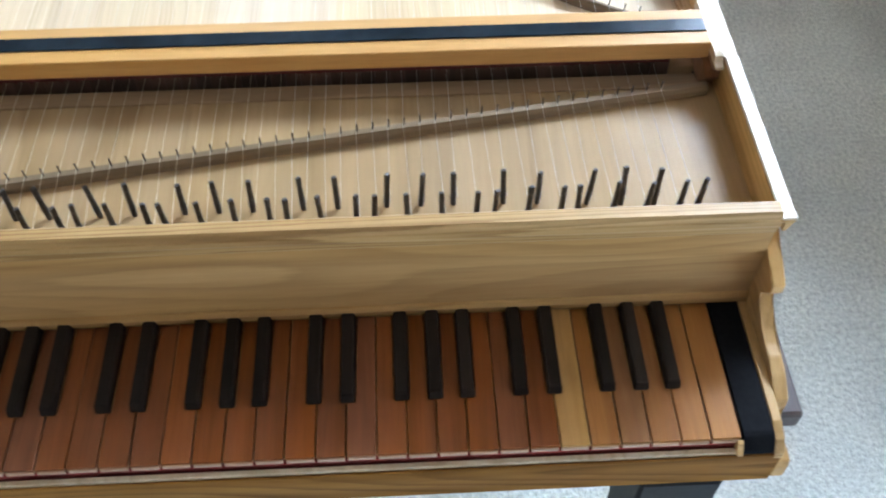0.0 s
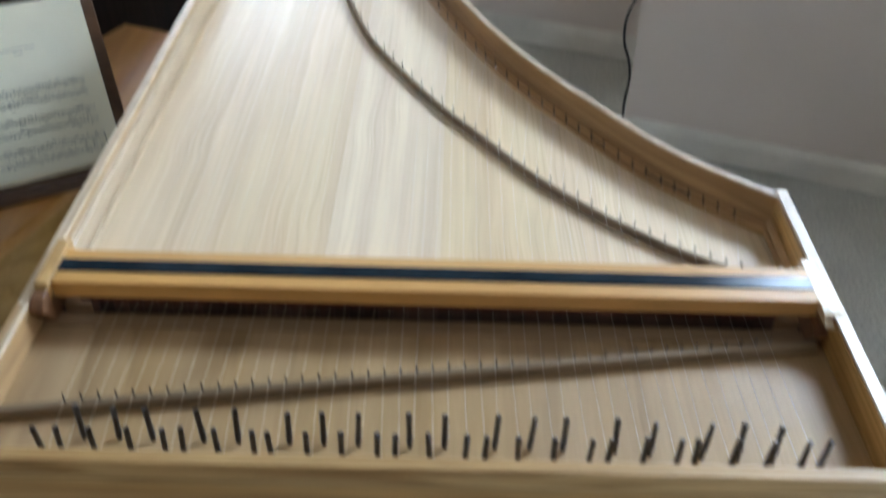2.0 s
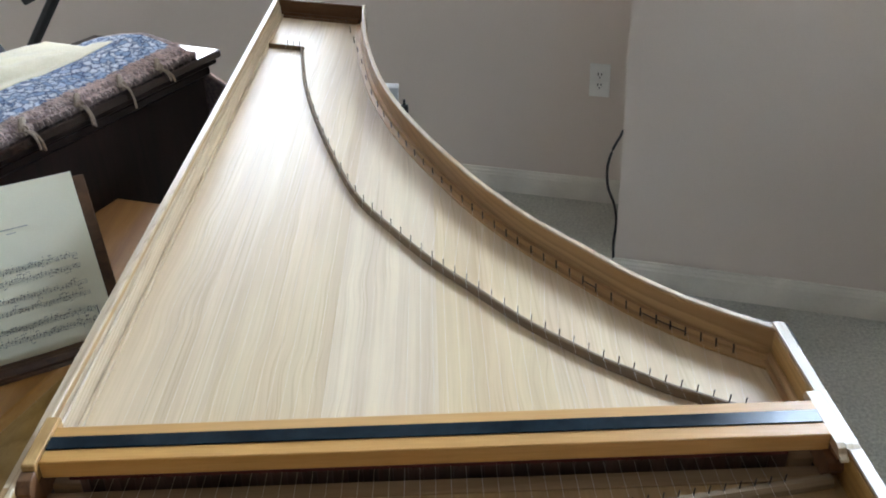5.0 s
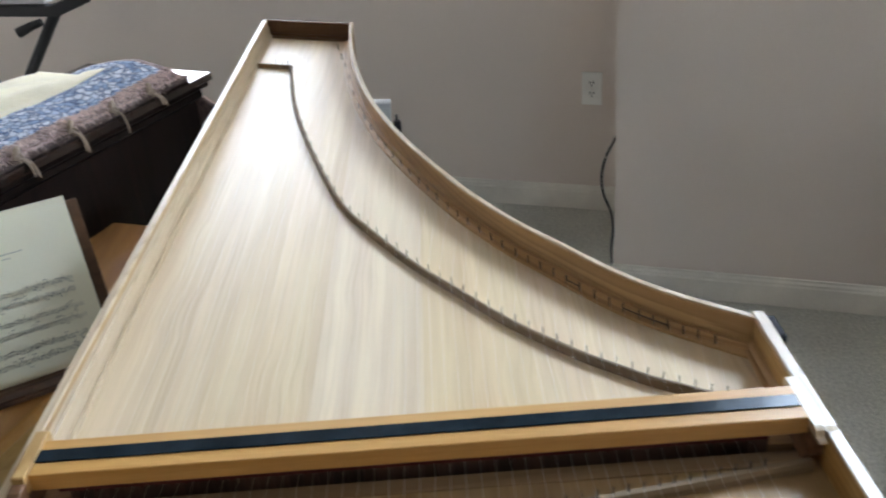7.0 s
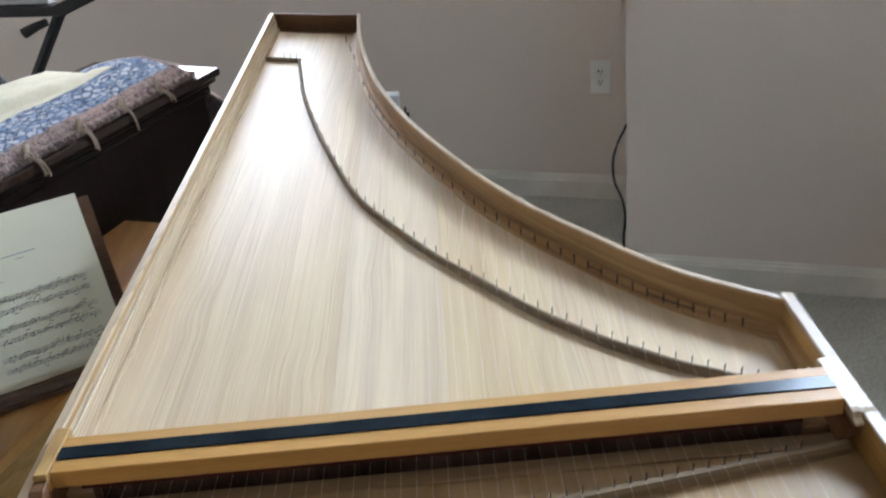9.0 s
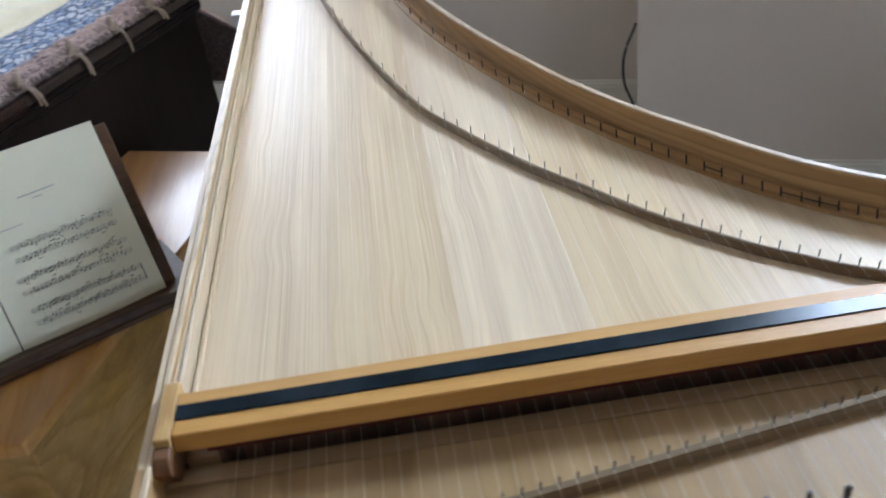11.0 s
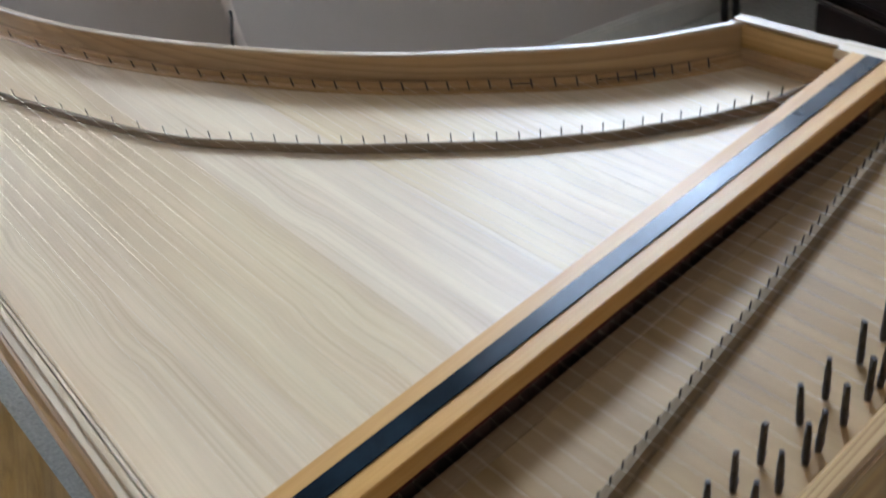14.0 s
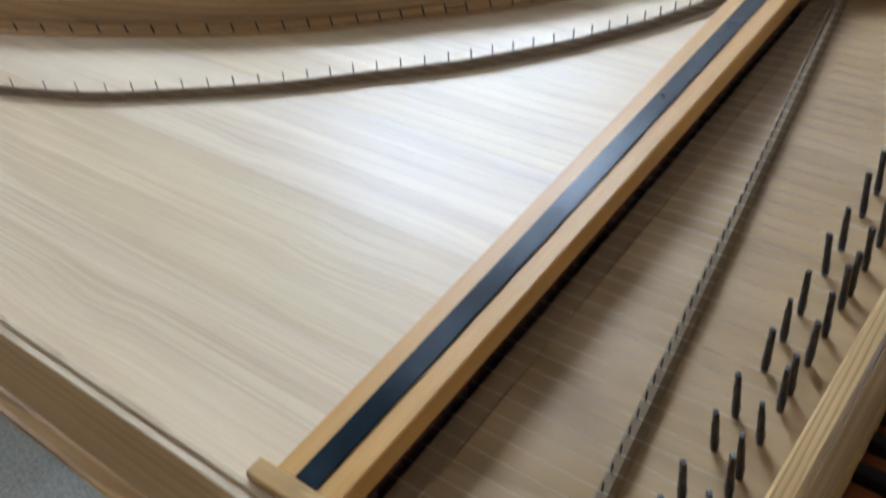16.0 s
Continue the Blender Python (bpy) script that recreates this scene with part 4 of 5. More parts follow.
for n in range(45):
    semi = (12 - n) % 12
    x_pin = 0.6548 - 0.01390 * n + rng.uniform(-0.0006, 0.0006)
    back = semi in BACK
    x_pin -= 0.003 if back else 0.0
    y_pin = (-0.1755 if back else -0.1960) - 0.010 * max(0.0, (12 - n) / 12) * (1 if back else 0.1)
    lean = Matrix.Rotation(radians(rng.uniform(-3.0, 3.0)), 4, "Y") @ Matrix.Rotation(radians(rng.uniform(-1.5, 4.0)), 4, "X")
    part("tuning_pin", me_pin, None, hc, "", Matrix.Translation((x_pin, y_pin, WP + rng.uniform(-0.001, 0.001) + 0.0006 * max(0, 12 - n))) @ lean @ Matrix.Rotation(rng.uniform(0, 1.0), 4, "Z"))
    x_n, x_b = 0.6525 - 0.01384 * n, 0.6541 - 0.0139 * n
    if n > 40:
        x_b -= 0.002
    y_n, y_b = nut_y(x_n) + 0.002, bridge_y(x_b) - 0.001
    x_h = x_b + (0.018 if n < 41 else 0.012) + rng.uniform(-0.001, 0.001)
    y_h = along(HITCH, x_h) if x_h > 0.200 else 1.652 - 0.476 * (x_h + 0.026) - 0.019
    if 0.165 < x_h <= 0.200:
        y_h = 1.30 + (0.200 - x_h) * 6.0
    part("nut_pin", me_small, None, hc, "", Matrix.Translation((x_n + 0.0007, y_n, WP + 0.0105)))
    part("bridge_pin", me_small, None, hc, "", Matrix.Translation((x_b + 0.0007, y_b, SB + 0.0110)))
    part("hitch_pin", me_hitch, None, hc, "", Matrix.Translation((x_h, y_h, SB + 0.0035)))
    hitch_xyz.append((x_h, y_h))
    r = 0.00016 + 0.00003 * n / 44
    zs, zn = SB + 0.0130, WP + 0.0120
    line = [(x_pin + 0.0030, y_pin, WP + 0.0075), (x_n, y_n, zn), (x_b, y_b, zs), (x_h + 0.0010, y_h, SB + 0.0090)]
    part("string", rod(line, r, 4, 0.5), M_BRASS if n > 24 else M_STEEL, hc)
    x_j = 0.6530 - 0.01386 * n
    j = part("jack", me_jack, None, hc, "", Matrix.Translation((x_j - 0.0040, -0.0165, SB)))
    part("damper", me_damper, None, j)
for a, c in ((3, 6), (9, 10)):
    pts = [(hitch_xyz[k][0], hitch_xyz[k][1] - 0.0012, SB + 0.0092) for k in range(a, c + 1)]
    part("hitch_wire", rod(pts, 0.0008, 5), M_PINDARK, hc)

# dark stand under the case
stand = thing("harpsichord_stand", (0.35, 0.4, 0.0), "black painted trestle stand with walnut cross rails", "stand")
for y0, y1, x1 in ((-0.316, -0.225, 0.757), (0.355, 0.410, 0.838)):
    part("cross_rail", box(0.02, x1, y0, y1, FLOOR_Z - 0.028, FLOOR_Z - 0.0045, 0.004, seg=2), M_STANDTOP if y0 < 0 else M_STAND, stand)
part("cross_rail", box(0.0, 0.26, 1.20, 1.28, FLOOR_Z - 0.028, FLOOR_Z - 0.0045, 0.004, seg=2), M_STANDTOP, stand)
for x, y in ((0.637, -0.339), (0.115, -0.339), (0.20, 0.365), (0.19, 1.24)):
    leg = bmesh.new()
    box(x - 0.035, x + 0.035, y - 0.035, y + 0.035, FLOOR_Z - 0.13, FLOOR_Z - 0.029 if y > 0 else FLOOR_Z - 0.0045, 0.003, leg)
    b2 = box(-0.030, 0.030, -0.030, 0.030, 0.0, FLOOR_Z - 0.13, 0.003)
    for v in b2.verts:
        k = 0.62 + 0.38 * v.co.z / (FLOOR_Z - 0.13)
        v.co.x, v.co.y = v.co.x * k, v.co.y * k
    merge(leg, b2, Matrix.Translation((x, y, 0)))
    part("leg", leg, M_STAND, stand)

# ---- oak sideboard beside the spine ----
board = thing("oak_sideboard", (-0.42, 0.75, 0.0), "honey oak sideboard with a polished top beside the harpsichord", "sideboard")
TOP = [(-0.337, 0.365), (-0.073, 1.118), (-0.350, 1.215), (-0.545, 0.735), (-0.675, 0.375)]
part("tabletop", prism(TOP, 0.676, 0.700, "XY", 0.003), M_OAK, board, "polished honey oak top")


def inset(poly, d):
    c = Vector((sum(p[0] for p in poly) / len(poly), sum(p[1] for p in poly) / len(poly)))
    return [tuple(Vector(p) + (c - Vector(p)).normalized() * d) for p in poly]


body = part("body", prism(inset(TOP, 0.014), 0.05, 0.676, "XY", 0.002), M_OAKSIDE, board, "brown oak carcass")
part("plinth", prism(inset(TOP, 0.04), 0.0, 0.05, "XY"), M_OAKSIDE, board)

# music desk with an open score
DX, DN = Vector((0.870, 0.493, 0.0)), Vector((0.493, -0.870, 0.0))
SL = (Vector((0, 0, 0.248)) - DN * 0.134).normalized()
ND = DX.cross(SL).normalized()


def desk_frame(o):
    m = Matrix.Identity(4)
    for i, v in enumerate((DX, SL, ND)):
        m.col[i][:3] = v
    m.translation = o
    return m


DESK = desk_frame(Vector((-0.192, 0.668, 0.716)))
desk = thing("music_desk", (-0.35, 0.58, 0.70), "dark walnut table music desk standing on the oak sideboard", "music desk")
b = box(-0.50, 0.020, -0.012, 0.264, -0.022, -0.006, 0.002)
b.transform(DESK)
part("back_panel", b, M_DESK, desk)
b = prism([(-0.030, -0.018), (-0.030, 0.034), (-0.016, 0.036), (-0.012, 0.030), (-0.014, -0.006), (-0.014, -0.018)], -0.515, 0.040, "YZ", 0.001)
b.transform(DESK)
part("ledge", b, M_DESK, desk)
b = bmesh.new()
fx = Matrix.Identity(4)
for i, v in enumerate((DX, -DN, Vector((0, 0, 1)))):
    fx.col[i][:3] = v
fx.translation = Vector((-0.192, 0.668, 0.700))
b = prism([(-0.048, 0.0), (-0.050, 0.009), (0.010, 0.012), (0.150, 0.008), (0.150, 0.0)], -0.515, 0.048, "YZ", 0.0008)
b.transform(fx)
part("base_board", b, M_DESK, desk)
for x in (-0.40, -0.06):
    b = prism([(0.030, 0.008), (0.140, 0.008), (0.105, 0.120), (0.095, 0.120)], x - 0.006, x + 0.006, "YZ")
    b.transform(fx)
    part("strut", b, M_DESK, desk)

score = thing("music_score", tuple(DESK.translation), "open printed music score with ivory pages on the walnut desk", "sheet music")


def page_surface(x0, x1, y0, y1, lift, name):
    """A slightly arched page that dips into the gutter at its left edge."""
    g = bmesh.new()
    rows = []
    n = 10
    for side in (0, 1):
        rows.append([[g.verts.new((x0 + (x1 - x0) * i / n, y, 0.0012 - side * 0.004 + lift * math.sin(math.pi * min(1, i / n * 1.0)) * (1 - i / n) ** 0.5)) for y in (y0, y1)] for i in range(n + 1)])
    for i in range(n):
        g.faces.new((rows[0][i][0], rows[0][i + 1][0], rows[0][i + 1][1], rows[0][i][1]))
        g.faces.new((rows[1][i][0], rows[1][i][1], rows[1][i + 1][1], rows[1][i + 1][0]))
        for k in (0, 1):
            g.faces.new((rows[0][i][k], rows[1][i][k], rows[1][i + 1][k], rows[0][i + 1][k]))
    g.faces.new((rows[0][0][0], rows[0][0][1], rows[1][0][1], rows[1][0][0]))
    g.faces.new((rows[0][n][0], rows[1][n][0], rows[1][n][1], rows[0][n][1]))
    g.transform(DESK)
    return part(name, g, M_PAPER, score)


right_page = page_surface(-0.222, 0.0, -0.008, 0.272, 0.004, "page")
left_page = page_surface(-0.224, -0.432, -0.008, 0.272, 0.004, "page")
rng = random.Random(11)


def printed(x0, x1, y0, y1, m, page, name):
    g = box(x0, x1, y0, y1, 0.0052, 0.0056)
    g.transform(DESK)
    part(name, g, m, page)


def staff(x0, x1, y, page, first):
    """One staff: five lines, a bar line at each end and its row of notes, as one printed piece each."""
    g = bmesh.new()
    for k in range(5):
        box(x0, x1, y - 0.0016 * k - 0.00022, y - 0.0016 * k + 0.00022, 0.0052, 0.0055, bm=g)
    for k in range(6):
        bx = x0 + (x1 - x0) * k / 5
        box(bx - 0.0003, bx + 0.0003, y - 0.0064, y, 0.0052, 0.0055, bm=g)
    g.transform(DESK)
    part("staff", g, M_INKGREY, page)
    g = bmesh.new()
    x = x0 + 0.010
    while x < x1 - 0.006:
        h = y - 0.0008 * rng.randint(-1, 9)
        box(x - 0.0009, x + 0.0009, h - 0.0008, h + 0.0008, 0.0054, 0.0057, bm=g)
        up = rng.random() < 0.6
        box(x + 0.0006 if up else x - 0.0009, x + 0.0009 if up else x - 0.0006, h if up else h - 0.006, h + 0.006 if up else h, 0.0054, 0.0057, bm=g)
        if rng.random() < 0.45:
            box(x, x + 0.0052, (h + 0.0052) if up else (h - 0.0060), (h + 0.0060) if up else (h - 0.0052), 0.0054, 0.0057, bm=g)
        x += rng.uniform(0.0036, 0.0062)
    g.transform(DESK)
    part("printed_line", g, M_INK, page)


for k, top in enumerate((0.139, 0.0915, 0.044)):
    staff(-0.190 + 0.010 * (k == 0), -0.028 + 0.003 * k, top, right_page, k == 0)
    staff(-0.190 + 0.010 * (k == 0), -0.028 + 0.003 * k, top - 0.019, right_page, False)
printed(-0.0222, -0.0210, 0.0186, 0.044, M_INK, right_page, "bar_line")
for k in range(4):
    staff(-0.414, -0.246, 0.225 - 0.053 * k, left_page, False)
    staff(-0.414, -0.246, 0.204 - 0.053 * k, left_page, False)
printed(-0.142, -0.088, 0.2005, 0.2022, M_INKGREY, right_page, "title_bar")
printed(-0.122, -0.108, 0.1932, 0.1945, M_INKGREY, right_page, "title_bar")
printed(-0.190, -0.150, 0.1635, 0.1646, M_INKGREY, right_page, "tempo_bar")

# ---- dark chest with rug and blanket ----
CK, CD = Vector((-0.186, 1.700)), Vector((-0.428, -0.904))
CE = Vector((-0.904, 0.428))


def chest_xy(s, w):
    p = CK + CD * s + CE * w
    return (p.x, p.y)


def chest_box(s0, s1, w0, w1, z0, z1, bevel=0.0):
    return prism([chest_xy(s0, w0), chest_xy(s1, w0), chest_xy(s1, w1), chest_xy(s0, w1)], z0, z1, "XY", bevel)


CHZ = 0.885
chest = thing("dark_chest", (*chest_xy(0.6, 0.27), 0.0), "tall dark stained wooden chest with a polished top", "chest")
part("top", chest_box(0.0, 1.30, 0.0, 0.42, CHZ - 0.020, CHZ, 0.003), M_DARKTOP, chest, "polished dark top")
part("moulding", chest_box(0.012, 1.29, 0.008, 0.41, CHZ - 0.034, CHZ - 0.020, 0.003), M_DARKWOOD, chest)
part("moulding", chest_box(0.030, 1.28, 0.016, 0.40, CHZ - 0.060, CHZ - 0.034, 0.006), M_DARKWOOD, chest)
part("body", chest_box(0.050, 1.27, 0.026, 0.39, 0.03, CHZ - 0.060, 0.003), M_DARKWOOD, chest)
part("plinth", chest_box(0.036, 1.285, 0.014, 0.40, 0.0, 0.075, 0.004), M_DARKWOOD, chest)


def cloth(s_range, w_range, height, thick, name, mat, parent, ns=40, nw=20):
    """A soft sheet over the chest: height(s, w) gives its upper face."""
    g = bmesh.new()
    up, dn = [], []
    for i in range(ns + 1):
        s = s_range[0] + (s_range[1] - s_range[0]) * i / ns
        ru, rd = [], []
        for j in range(nw + 1):
            w = w_range[0] + (w_range[1] - w_range[0]) * j / nw
            x, y = chest_xy(s, w)
            z = height(s, w)
            ru.append(g.verts.new((x, y, z)))
            rd.append(g.verts.new((x, y, z - thick)))
        up.append(ru)
        dn.append(rd)
    for i in range(ns):
        for j in range(nw):
            g.faces.new((up[i][j], up[i + 1][j], up[i + 1][j + 1], up[i][j + 1]))
            g.faces.new((dn[i][j], dn[i][j + 1], dn[i + 1][j + 1], dn[i + 1][j]))
    for i in range(ns):
        for j in (0, nw):
            g.faces.new((up[i][j], up[i + 1][j], dn[i + 1][j], dn[i][j]))
    for j in range(nw):
        for i in (0, ns):
            g.faces.new((up[i][j], up[i][j + 1], dn[i][j + 1], dn[i][j]))
    ob = part(name, g, mat, parent)
    ob.data.polygons.foreach_set("use_smooth", [True] * len(ob.data.polygons))
    return ob


def wavy(s, w, amount):
    return amount * (noise.noise((s * 9, w * 9, 2.0)) + 0.5 * noise.noise((s * 23, w * 23, 5.0)))


def rug_height(s, w):
    rise = min(1.0, max(0.0, (w - 0.030) / 0.115)) ** 0.75 * min(1.0, max(0.0, (0.34 - w) / 0.16))
    end = min(1.0, max(0.0, (s - 0.050) / 0.05)) ** 0.5
    return CHZ + 0.015 + (0.038 - 0.013 * min(1.0, max(0.0, (s - 0.13) / 0.15))) * rise * end + 0.005 * end + wavy(s, w, 0.006) * end


rug = thing("folded_rug", (*chest_xy(0.6, 0.25), CHZ), "folded blue and white rug with mauve border on the chest", "rug")
cloth((0.118, 1.26), (0.0605, 0.34), rug_height, 0.015, "field", M_RUG, rug, 60, 30)
cloth((0.118, 1.27), (0.026, 0.0604), lambda s, w: rug_height(s, w) - 0.0005, 0.015, "border", M_BORDER, rug, 70, 8)
cloth((0.096, 0.1178), (0.026, 0.33), lambda s, w: rug_height(s, w) - 0.0005, 0.015, "border", M_BORDER, rug, 6, 40)
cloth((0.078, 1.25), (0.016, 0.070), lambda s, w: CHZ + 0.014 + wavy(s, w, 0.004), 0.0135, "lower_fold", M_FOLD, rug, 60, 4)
rng = random.Random(3)


def shag(name, count, s0, s1, w_of, z_of, reach, mat):
    """Short frayed yarn ends along an edge, too many to count: one piece."""
    g = bmesh.new()
    for _ in range(count):
        s = rng.uniform(s0, s1)
        w, lean = w_of(s), rng.uniform(-0.7, 0.7)
        z = z_of(s, w)
        out = reach * rng.uniform(0.5, 1.2)
        merge(g, rod([(*chest_xy(s, w + 0.004), z), (*chest_xy(s + lean * out * 0.5, w - out * 0.6), z + 0.004 * rng.random()),
                      (*chest_xy(s + lean * out, w - out), z - out * rng.uniform(0.1, 0.7))], 0.0013, 3, 0.5))
    return part(name, g, mat, rug)


shag("frayed_edge", 600, 0.10, 1.10, lambda s: 0.062 - 0.026 * rng.random(), lambda s, w: rug_height(s, w) + 0.001, 0.020, M_SHAG)
shag("frayed_edge", 520, 0.10, 1.10, lambda s: 0.027, lambda s, w: rug_height(s, w) - 0.002 - 0.008 * rng.random(), 0.015, M_SHAG)
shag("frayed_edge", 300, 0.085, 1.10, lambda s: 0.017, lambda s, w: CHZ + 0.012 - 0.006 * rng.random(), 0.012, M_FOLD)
for k, s in enumerate((0.225, 0.355, 0.490, 0.645, 0.80, 0.96)):
    knot = [(*chest_xy(s - 0.022, 0.036), CHZ + 0.027), (*chest_xy(s - 0.010, 0.024), CHZ + 0.030), (*chest_xy(s + 0.002, 0.014), CHZ + 0.024), (*chest_xy(s + 0.004, 0.008), CHZ + 0.015)]
    tie = part("tassel_knot", rod(smooth_curve(knot, 4), 0.0072, 8, 0.9), M_YARN, rug, "knotted beige yarn tassel")
    loop = [(*chest_xy(s + 0.004 + 0.010 * math.cos(a), 0.008), CHZ + 0.018 + 0.010 * math.sin(a)) for a in (0.6 * i for i in range(9))]
    part("loop", rod(loop, 0.0036, 6), M_YARN, tie)
    way = (-1.0, -0.9, -0.6, -0.9, -0.6, -0.8)[k]
    drop = (0.016, 0.040, 0.030, 0.028, 0.030, 0.034)[k]
    for q in range((2, 1, 2, 2, 3, 1)[k]):
        wide = 0.6 + 0.55 * q
        pts = smooth_curve([(*chest_xy(s, 0.008), CHZ + 0.014), (*chest_xy(s + way * 0.010 * wide, -0.002), CHZ + 0.008), (*chest_xy(s + way * 0.018 * wide, -0.008), CHZ - 0.35 * drop),
                            (*chest_xy(s + way * 0.024 * wide, -0.007), CHZ - drop - 0.006 * q)], 3)
        part("strand", rod(pts, 0.0034, 6, 0.8), M_YARN, tie)
blanket = thing("cream_blanket", (*chest_xy(0.7, 0.4), CHZ + 0.06), "cream knitted blanket lying folded on the blue rug", "blanket")


def blanket_height(s, w):
    front = 0.190 + 0.065 * min(1.0, max(0.0, (s - 0.2) / 0.5))
    e = min(1.0, max(0.0, (s - 0.20) / 0.16)) ** 0.7 * min(1.0, max(0.0, (w - front) / 0.05)) ** 0.5
    folds = 0.0035 * math.sin((w - 0.10 * s) * 95 + 1.5 * noise.noise((s * 4, w * 4, 7.0)))
    return max(rug_height(s, w), CHZ + 0.030) + 0.002 + (0.016 + 0.032 * min(1.0, max(0.0, (s - 0.3) / 0.5))) * e + (wavy(s + 3, w, 0.004) + folds) * e


cloth((0.18, 1.20), (0.185, 0.412), blanket_height, 0.012, "folded_cloth", M_CREAM, blanket, 60, 40)
hang = thing("hanging_cloth", (-0.20, 1.78, 0.56), "dark brown woven cloth hanging over the far end of the chest", "cloth")
g = bmesh.new()
rows = []
for side in (0.0, -0.012):
    grid = []
    for i in range(15):
        w = -0.055 + 0.36 * i / 14
        top = min(CHZ - 0.03, 0.770 + 0.52 * w)
        low = 0.640 - 0.45 * max(0.0, min(0.10, w)) + 0.008 * math.sin(i * 1.3)
        col = []
        for j in range(13):
            f = j / 12
            s = -0.012 - 0.03 * math.sin(2.2 * f) - 0.010 * math.sin(i * 1.1) * f + side
            x, y = chest_xy(s, w)
            col.append(g.verts.new((x, y, top + (low - top) * f)))
        grid.append(col)
    rows.append(grid)
for grid in rows:
    for i in range(14):
        for j in range(12):
            g.faces.new((grid[i][j], grid[i + 1][j], grid[i + 1][j + 1], grid[i][j + 1]))
for i in range(14):
    for j in (0, 12):
        g.faces.new((rows[0][i][j], rows[0][i + 1][j], rows[1][i + 1][j], rows[1][i][j]))
for j in range(12):
    for i in (0, 14):
        g.faces.new((rows[0][i][j], rows[0][i][j + 1], rows[1][i][j + 1], rows[1][i][j]))
part("woven_sheet", g, M_BROWNCLOTH, hang).data.polygons.foreach_set("use_smooth", [True] * (2 * 14 * 12 + 28 + 24))
for k in range(9):
    w = 0.020 + 0.0075 * k
    z = 0.768 + 0.50 * w
    part("fringe", rod([(*chest_xy(-0.026, w + 0.006), z), (*chest_xy(-0.046, w - 0.004), z - 0.012), (*chest_xy(-0.052, w - 0.016 - 0.002 * (k % 3)), z - 0.042 - 0.006 * (k % 2))], 0.0030, 5, 0.6), M_SHAG, hang)

# ---- stool and box shapes for a music stand with sheets behind the tail ----
stool = thing("stand_in_stool", (0.05, 2.0, 0.0), "dark stool shape in place of a music stand behind the harpsichord tail", "stool")
part("seat", prism([(-0.214, 0.592), (0.275, 0.562), (0.275, 0.5815), (-0.214, 0.6120)], 1.875, 2.03, "XZ", 0.002), M_DARKWOOD, stool)
for x, h in ((-0.197, 0.590), (0.25, 0.563)):
    for y in (1.895, 2.01):
        part("leg", box(x - 0.016, x + 0.016, y - 0.016, y + 0.016, 0.0, h, 0.003), M_DARKWOOD, stool)
case_ = thing("stand_in_box", (0.05, 2.0, 0.600), "plain white box shape in place of sheets on the music stand", "box")
part("carton", prism([(-0.203, 0.6117), (0.255, 0.5832), (0.258, 0.684), (-0.186, 0.716)], 1.890, 1.925, "XZ", 0.002), M_PLASTIC, case_)
part("lid", prism([(-0.189, 0.712), (0.258, 0.681), (0.260, 0.700), (-0.186, 0.733)], 1.887, 1.928, "XZ", 0.002), M_PLASTIC, case_)
knob = thing("black_clamp", (0.272, 1.895, 0.580), "small black clamp on the stool shape beside the white box shape", "clamp")
part("jaw", box(0.262, 0.284, 1.885, 1.905, 0.580, 0.645, 0.003), M_BLACK, knob)
part("screw", rod([(0.273, 1.895, 0.645), (0.273, 1.895, 0.662)], 0.004, 8), M_BLACK, knob)

# ---- electronic keyboard on a folding stand ----
KX, KY = -0.850, 2.40
ALONG_WALL = Matrix.Translation((KX, KY, 0)) @ Matrix.Rotation(radians(-17.5), 4, "Z") @ Matrix.Translation((-KX, -KY, 0))


def turned(bm):
    bm.transform(ALONG_WALL)
    return bm


ek = thing("electronic_keyboard", tuple(ALONG_WALL @ Vector((KX - 0.5, KY + 0.15, 0.948))), "white electronic keyboard on a black folding stand", "keyboard")
part("body", turned(box(KX - 1.10, KX, KY, KY + 0.29, 0.948, 0.962, 0.004, seg=2)), M_PLASTIC, ek)
part("back_panel", turned(box(KX - 1.10, KX, KY + 0.152, KY + 0.30, 0.9625, 0.992, 0.006, seg=2)), M_PLASTIC, ek)
part("end_cheek", turned(box(KX - 0.030, KX, KY + 0.004, KY + 0.150, 0.9625, 0.976, 0.004)), M_PLASTIC, ek)
me_white = shared("white_key", box(-0.0108, 0.0108, 0.003, 0.148, 0.9625, 0.9715, 0.001), M_PLASTIC)
me_blackkey = shared("black_key", box(-0.0055, 0.0055, 0.050, 0.148, 0.9710, 0.982, 0.001), M_EBONY)
for k in range(44):
    part("white_key", me_white, None, ek, "", ALONG_WALL @ Matrix.Translation((KX - 0.042 - 0.0232 * k, KY, 0)))
    if k % 7 not in (0, 3):
        part("black_key", me_blackkey, None, ek, "", ALONG_WALL @ Matrix.Translation((KX - 0.0304 - 0.0232 * k, KY, 0)))
xs = thing("keyboard_stand", tuple(ALONG_WALL @ Vector((KX - 0.5, KY + 0.1, 0.0))), "black folding cross-legged keyboard stand", "stand")
for y in (KY - 0.02, KY + 0.24):
    part("top_bar", turned(box(KX - 0.95, KX + 0.03, y, y + 0.035, 0.912, 0.9475, 0.004)), M_BLACK, xs)
    part("end_stop", turned(prism([(KX + 0.02, 0.914), (KX + 0.05, 0.912), (KX + 0.17, 0.955), (KX + 0.175, 0.985), (KX + 0.14, 0.985), (KX + 0.02, 0.946)], y, y + 0.035, "XZ", 0.004)), M_BLACK, xs)
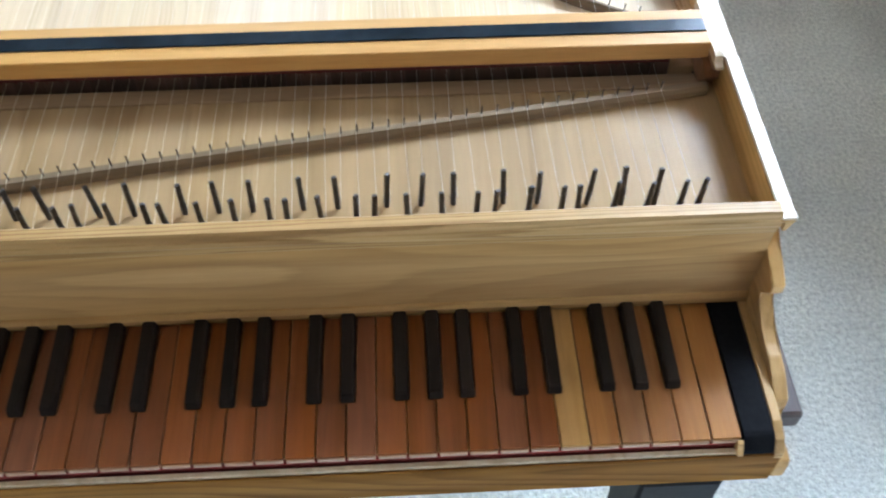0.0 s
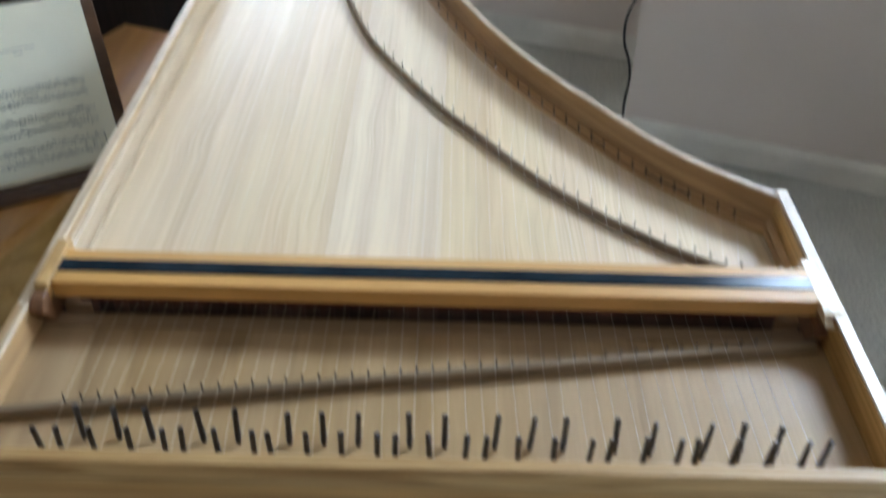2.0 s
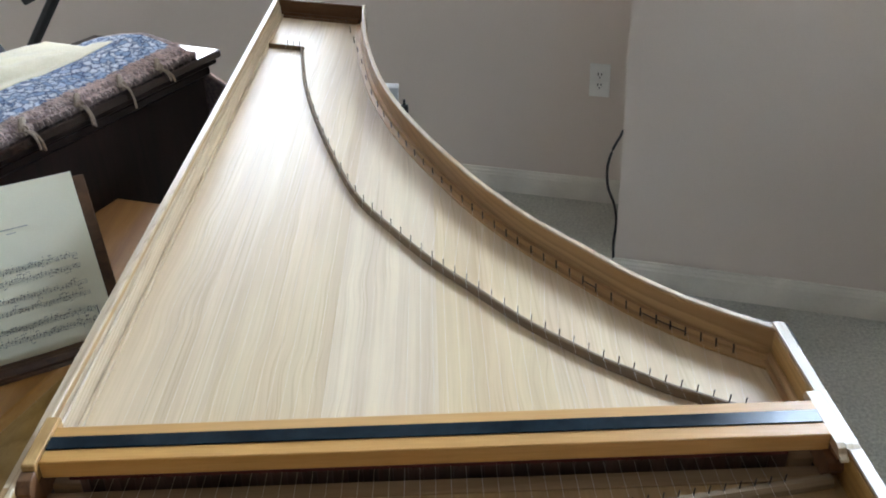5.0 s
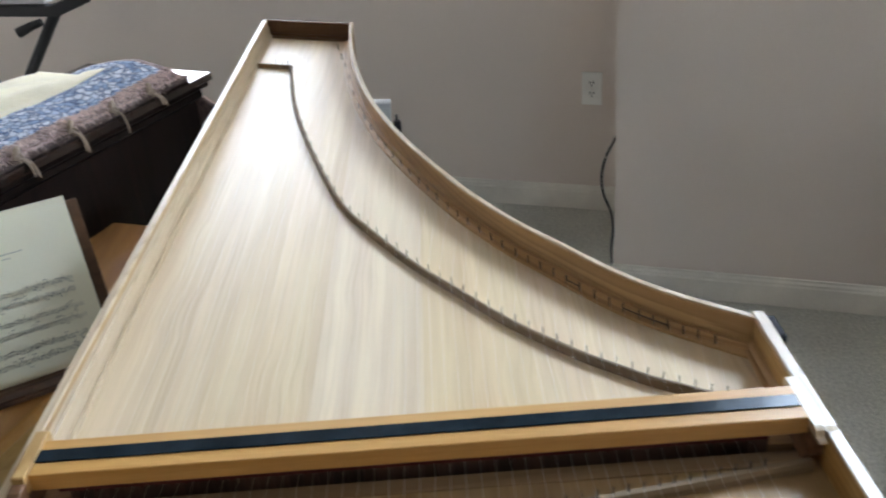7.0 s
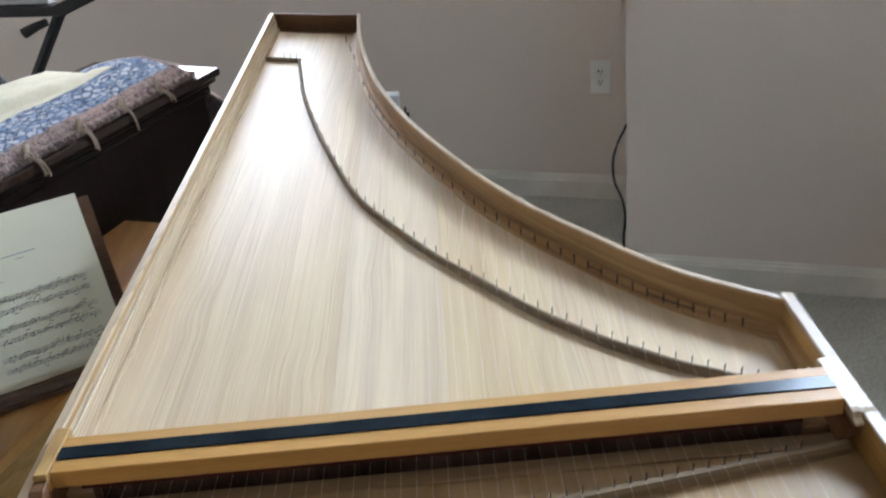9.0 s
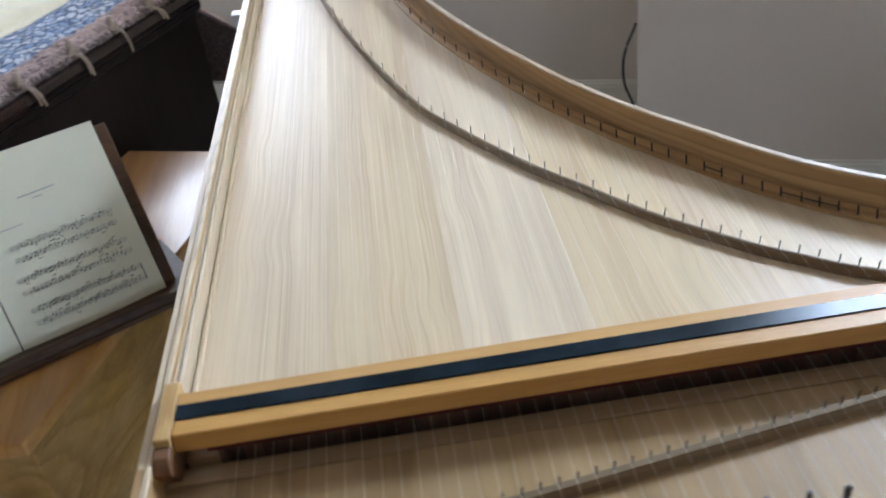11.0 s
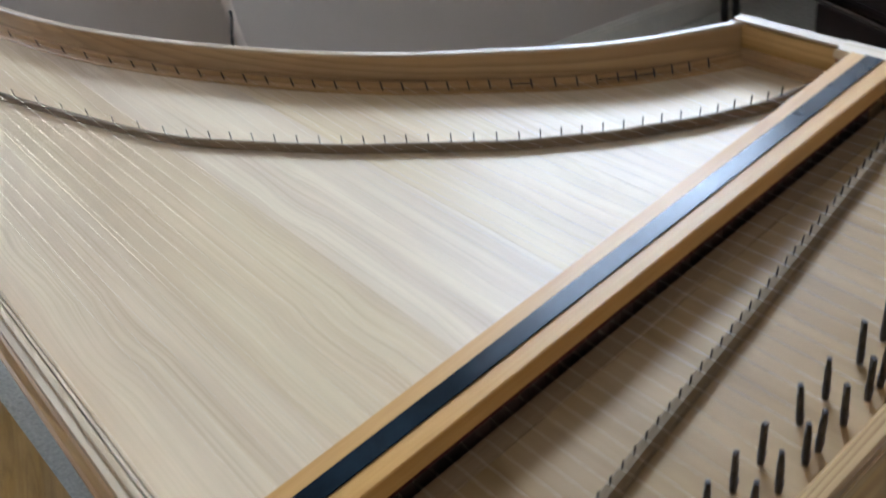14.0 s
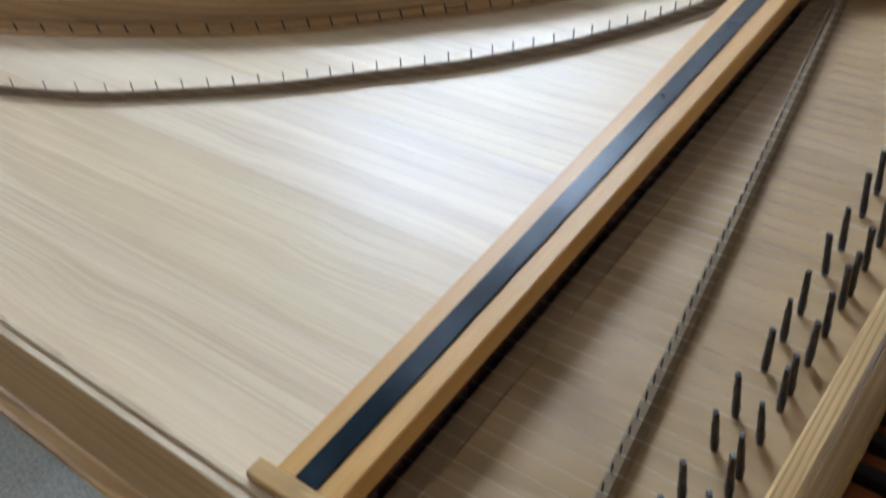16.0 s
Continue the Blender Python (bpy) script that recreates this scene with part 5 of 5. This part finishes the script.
part("cross_leg", turned(rod([(KX + 0.035, KY, 0.925), (KX - 0.690, KY + 0.02, 0.012)], 0.018, 8)), M_BLACK, xs)
part("cross_leg", turned(rod([(KX - 0.56, KY + 0.07, 0.925), (KX + 0.165, KY + 0.05, 0.012)], 0.018, 8)), M_BLACK, xs)
part("foot", turned(box(KX - 0.715, KX - 0.665, KY - 0.10, KY + 0.32, 0.0, 0.03, 0.005)), M_BLACK, xs)
part("foot", turned(box(KX + 0.145, KX + 0.195, KY - 0.10, KY + 0.32, 0.0, 0.03, 0.005)), M_BLACK, xs)
part("clamp_knob", turned(rod([(KX - 0.010, KY - 0.025, 0.897), (KX - 0.050, KY - 0.040, 0.884), (KX - 0.088, KY - 0.050, 0.868)], 0.013, 10, 1.35)), M_BLACK, xs)
for q in (0.0, 0.022):
    lead = thing("power_cable", (-1.14 + q, 2.50, 0.0), "thin black cable hanging from the electronic keyboard to the carpet", "cable")
    part("cord", rod(smooth_curve([(-1.150 + q, 2.505, 0.9475), (-1.152 + q, 2.455, 0.890), (-1.156 + q, 2.45, 0.844), (-1.148 + q * 1.3, 2.45, 0.795), (-1.136 + q, 2.45, 0.725),
                                   (-1.12 + q, 2.46, 0.45), (-1.10 + q, 2.47, 0.15), (-1.07 + q, 2.46, 0.02), (-1.02 + q, 2.42, 0.006)], 4), 0.0032, 6), M_BLACK, lead)

# ---- dark cabinet and rods beyond the cheek ----
cab = thing("dark_cabinet", (2.05, 0.55, 0.0), "dark brown cabinet with a drawer and a pewter pull", "cabinet", turn=0)
CA, CB = Vector((1.815, 0.760)), Vector((-0.30, -0.954))
CC = Vector((0.954, -0.30))


def cab_box(s0, s1, w0, w1, z0, z1, bevel=0.0):
    return prism([tuple(CA + CB * s + CC * w) for s, w in ((s0, w0), (s1, w0), (s1, w1), (s0, w1))], z0, z1, "XY", bevel)


part("body", cab_box(0.0, 1.1, 0.02, 0.50, 0.04, 0.90, 0.004), M_DARKWOOD, cab)
part("top", cab_box(-0.02, 1.12, 0.0, 0.52, 0.90, 0.925, 0.004), M_DARKTOP, cab)
part("plinth", cab_box(0.01, 1.09, 0.03, 0.49, 0.0, 0.04), M_DARKWOOD, cab)
for z0, z1 in ((0.08, 0.420), (0.462, 0.87)):
    dr = part("drawer_front", cab_box(0.03, 1.07, 0.006, 0.0205, z0, z1, 0.003), M_DARKWOOD, cab)
    if z0 > 0.3:
        part("drawer_pull", cab_box(0.272, 0.337, -0.012, 0.006, 0.546, 0.574, 0.004), M_PEWTER, dr, "dark pewter pull")
part("polished_edge", cab_box(0.0, 1.08, -0.014, 0.019, 0.434, 0.448, 0.003), M_DARKTOP, cab, "polished ledge under the drawer")
rods = thing("folded_stand", (2.30, 1.36, 0.0), "black folded metal stand leaning near the taupe wall", "stand")
for dx, top in ((0.0, 1.15), (0.042, 1.10)):
    part("tube", rod([(2.285 + dx, 1.352 - dx * 0.3, 0.0), (2.325 + dx, 1.41 - dx * 0.3, top)], 0.012, 8), M_BLACK, rods)
part("clip", rod([(2.285, 1.37, 0.35), (2.345, 1.355, 0.35)], 0.010, 8), M_BLACK, rods)
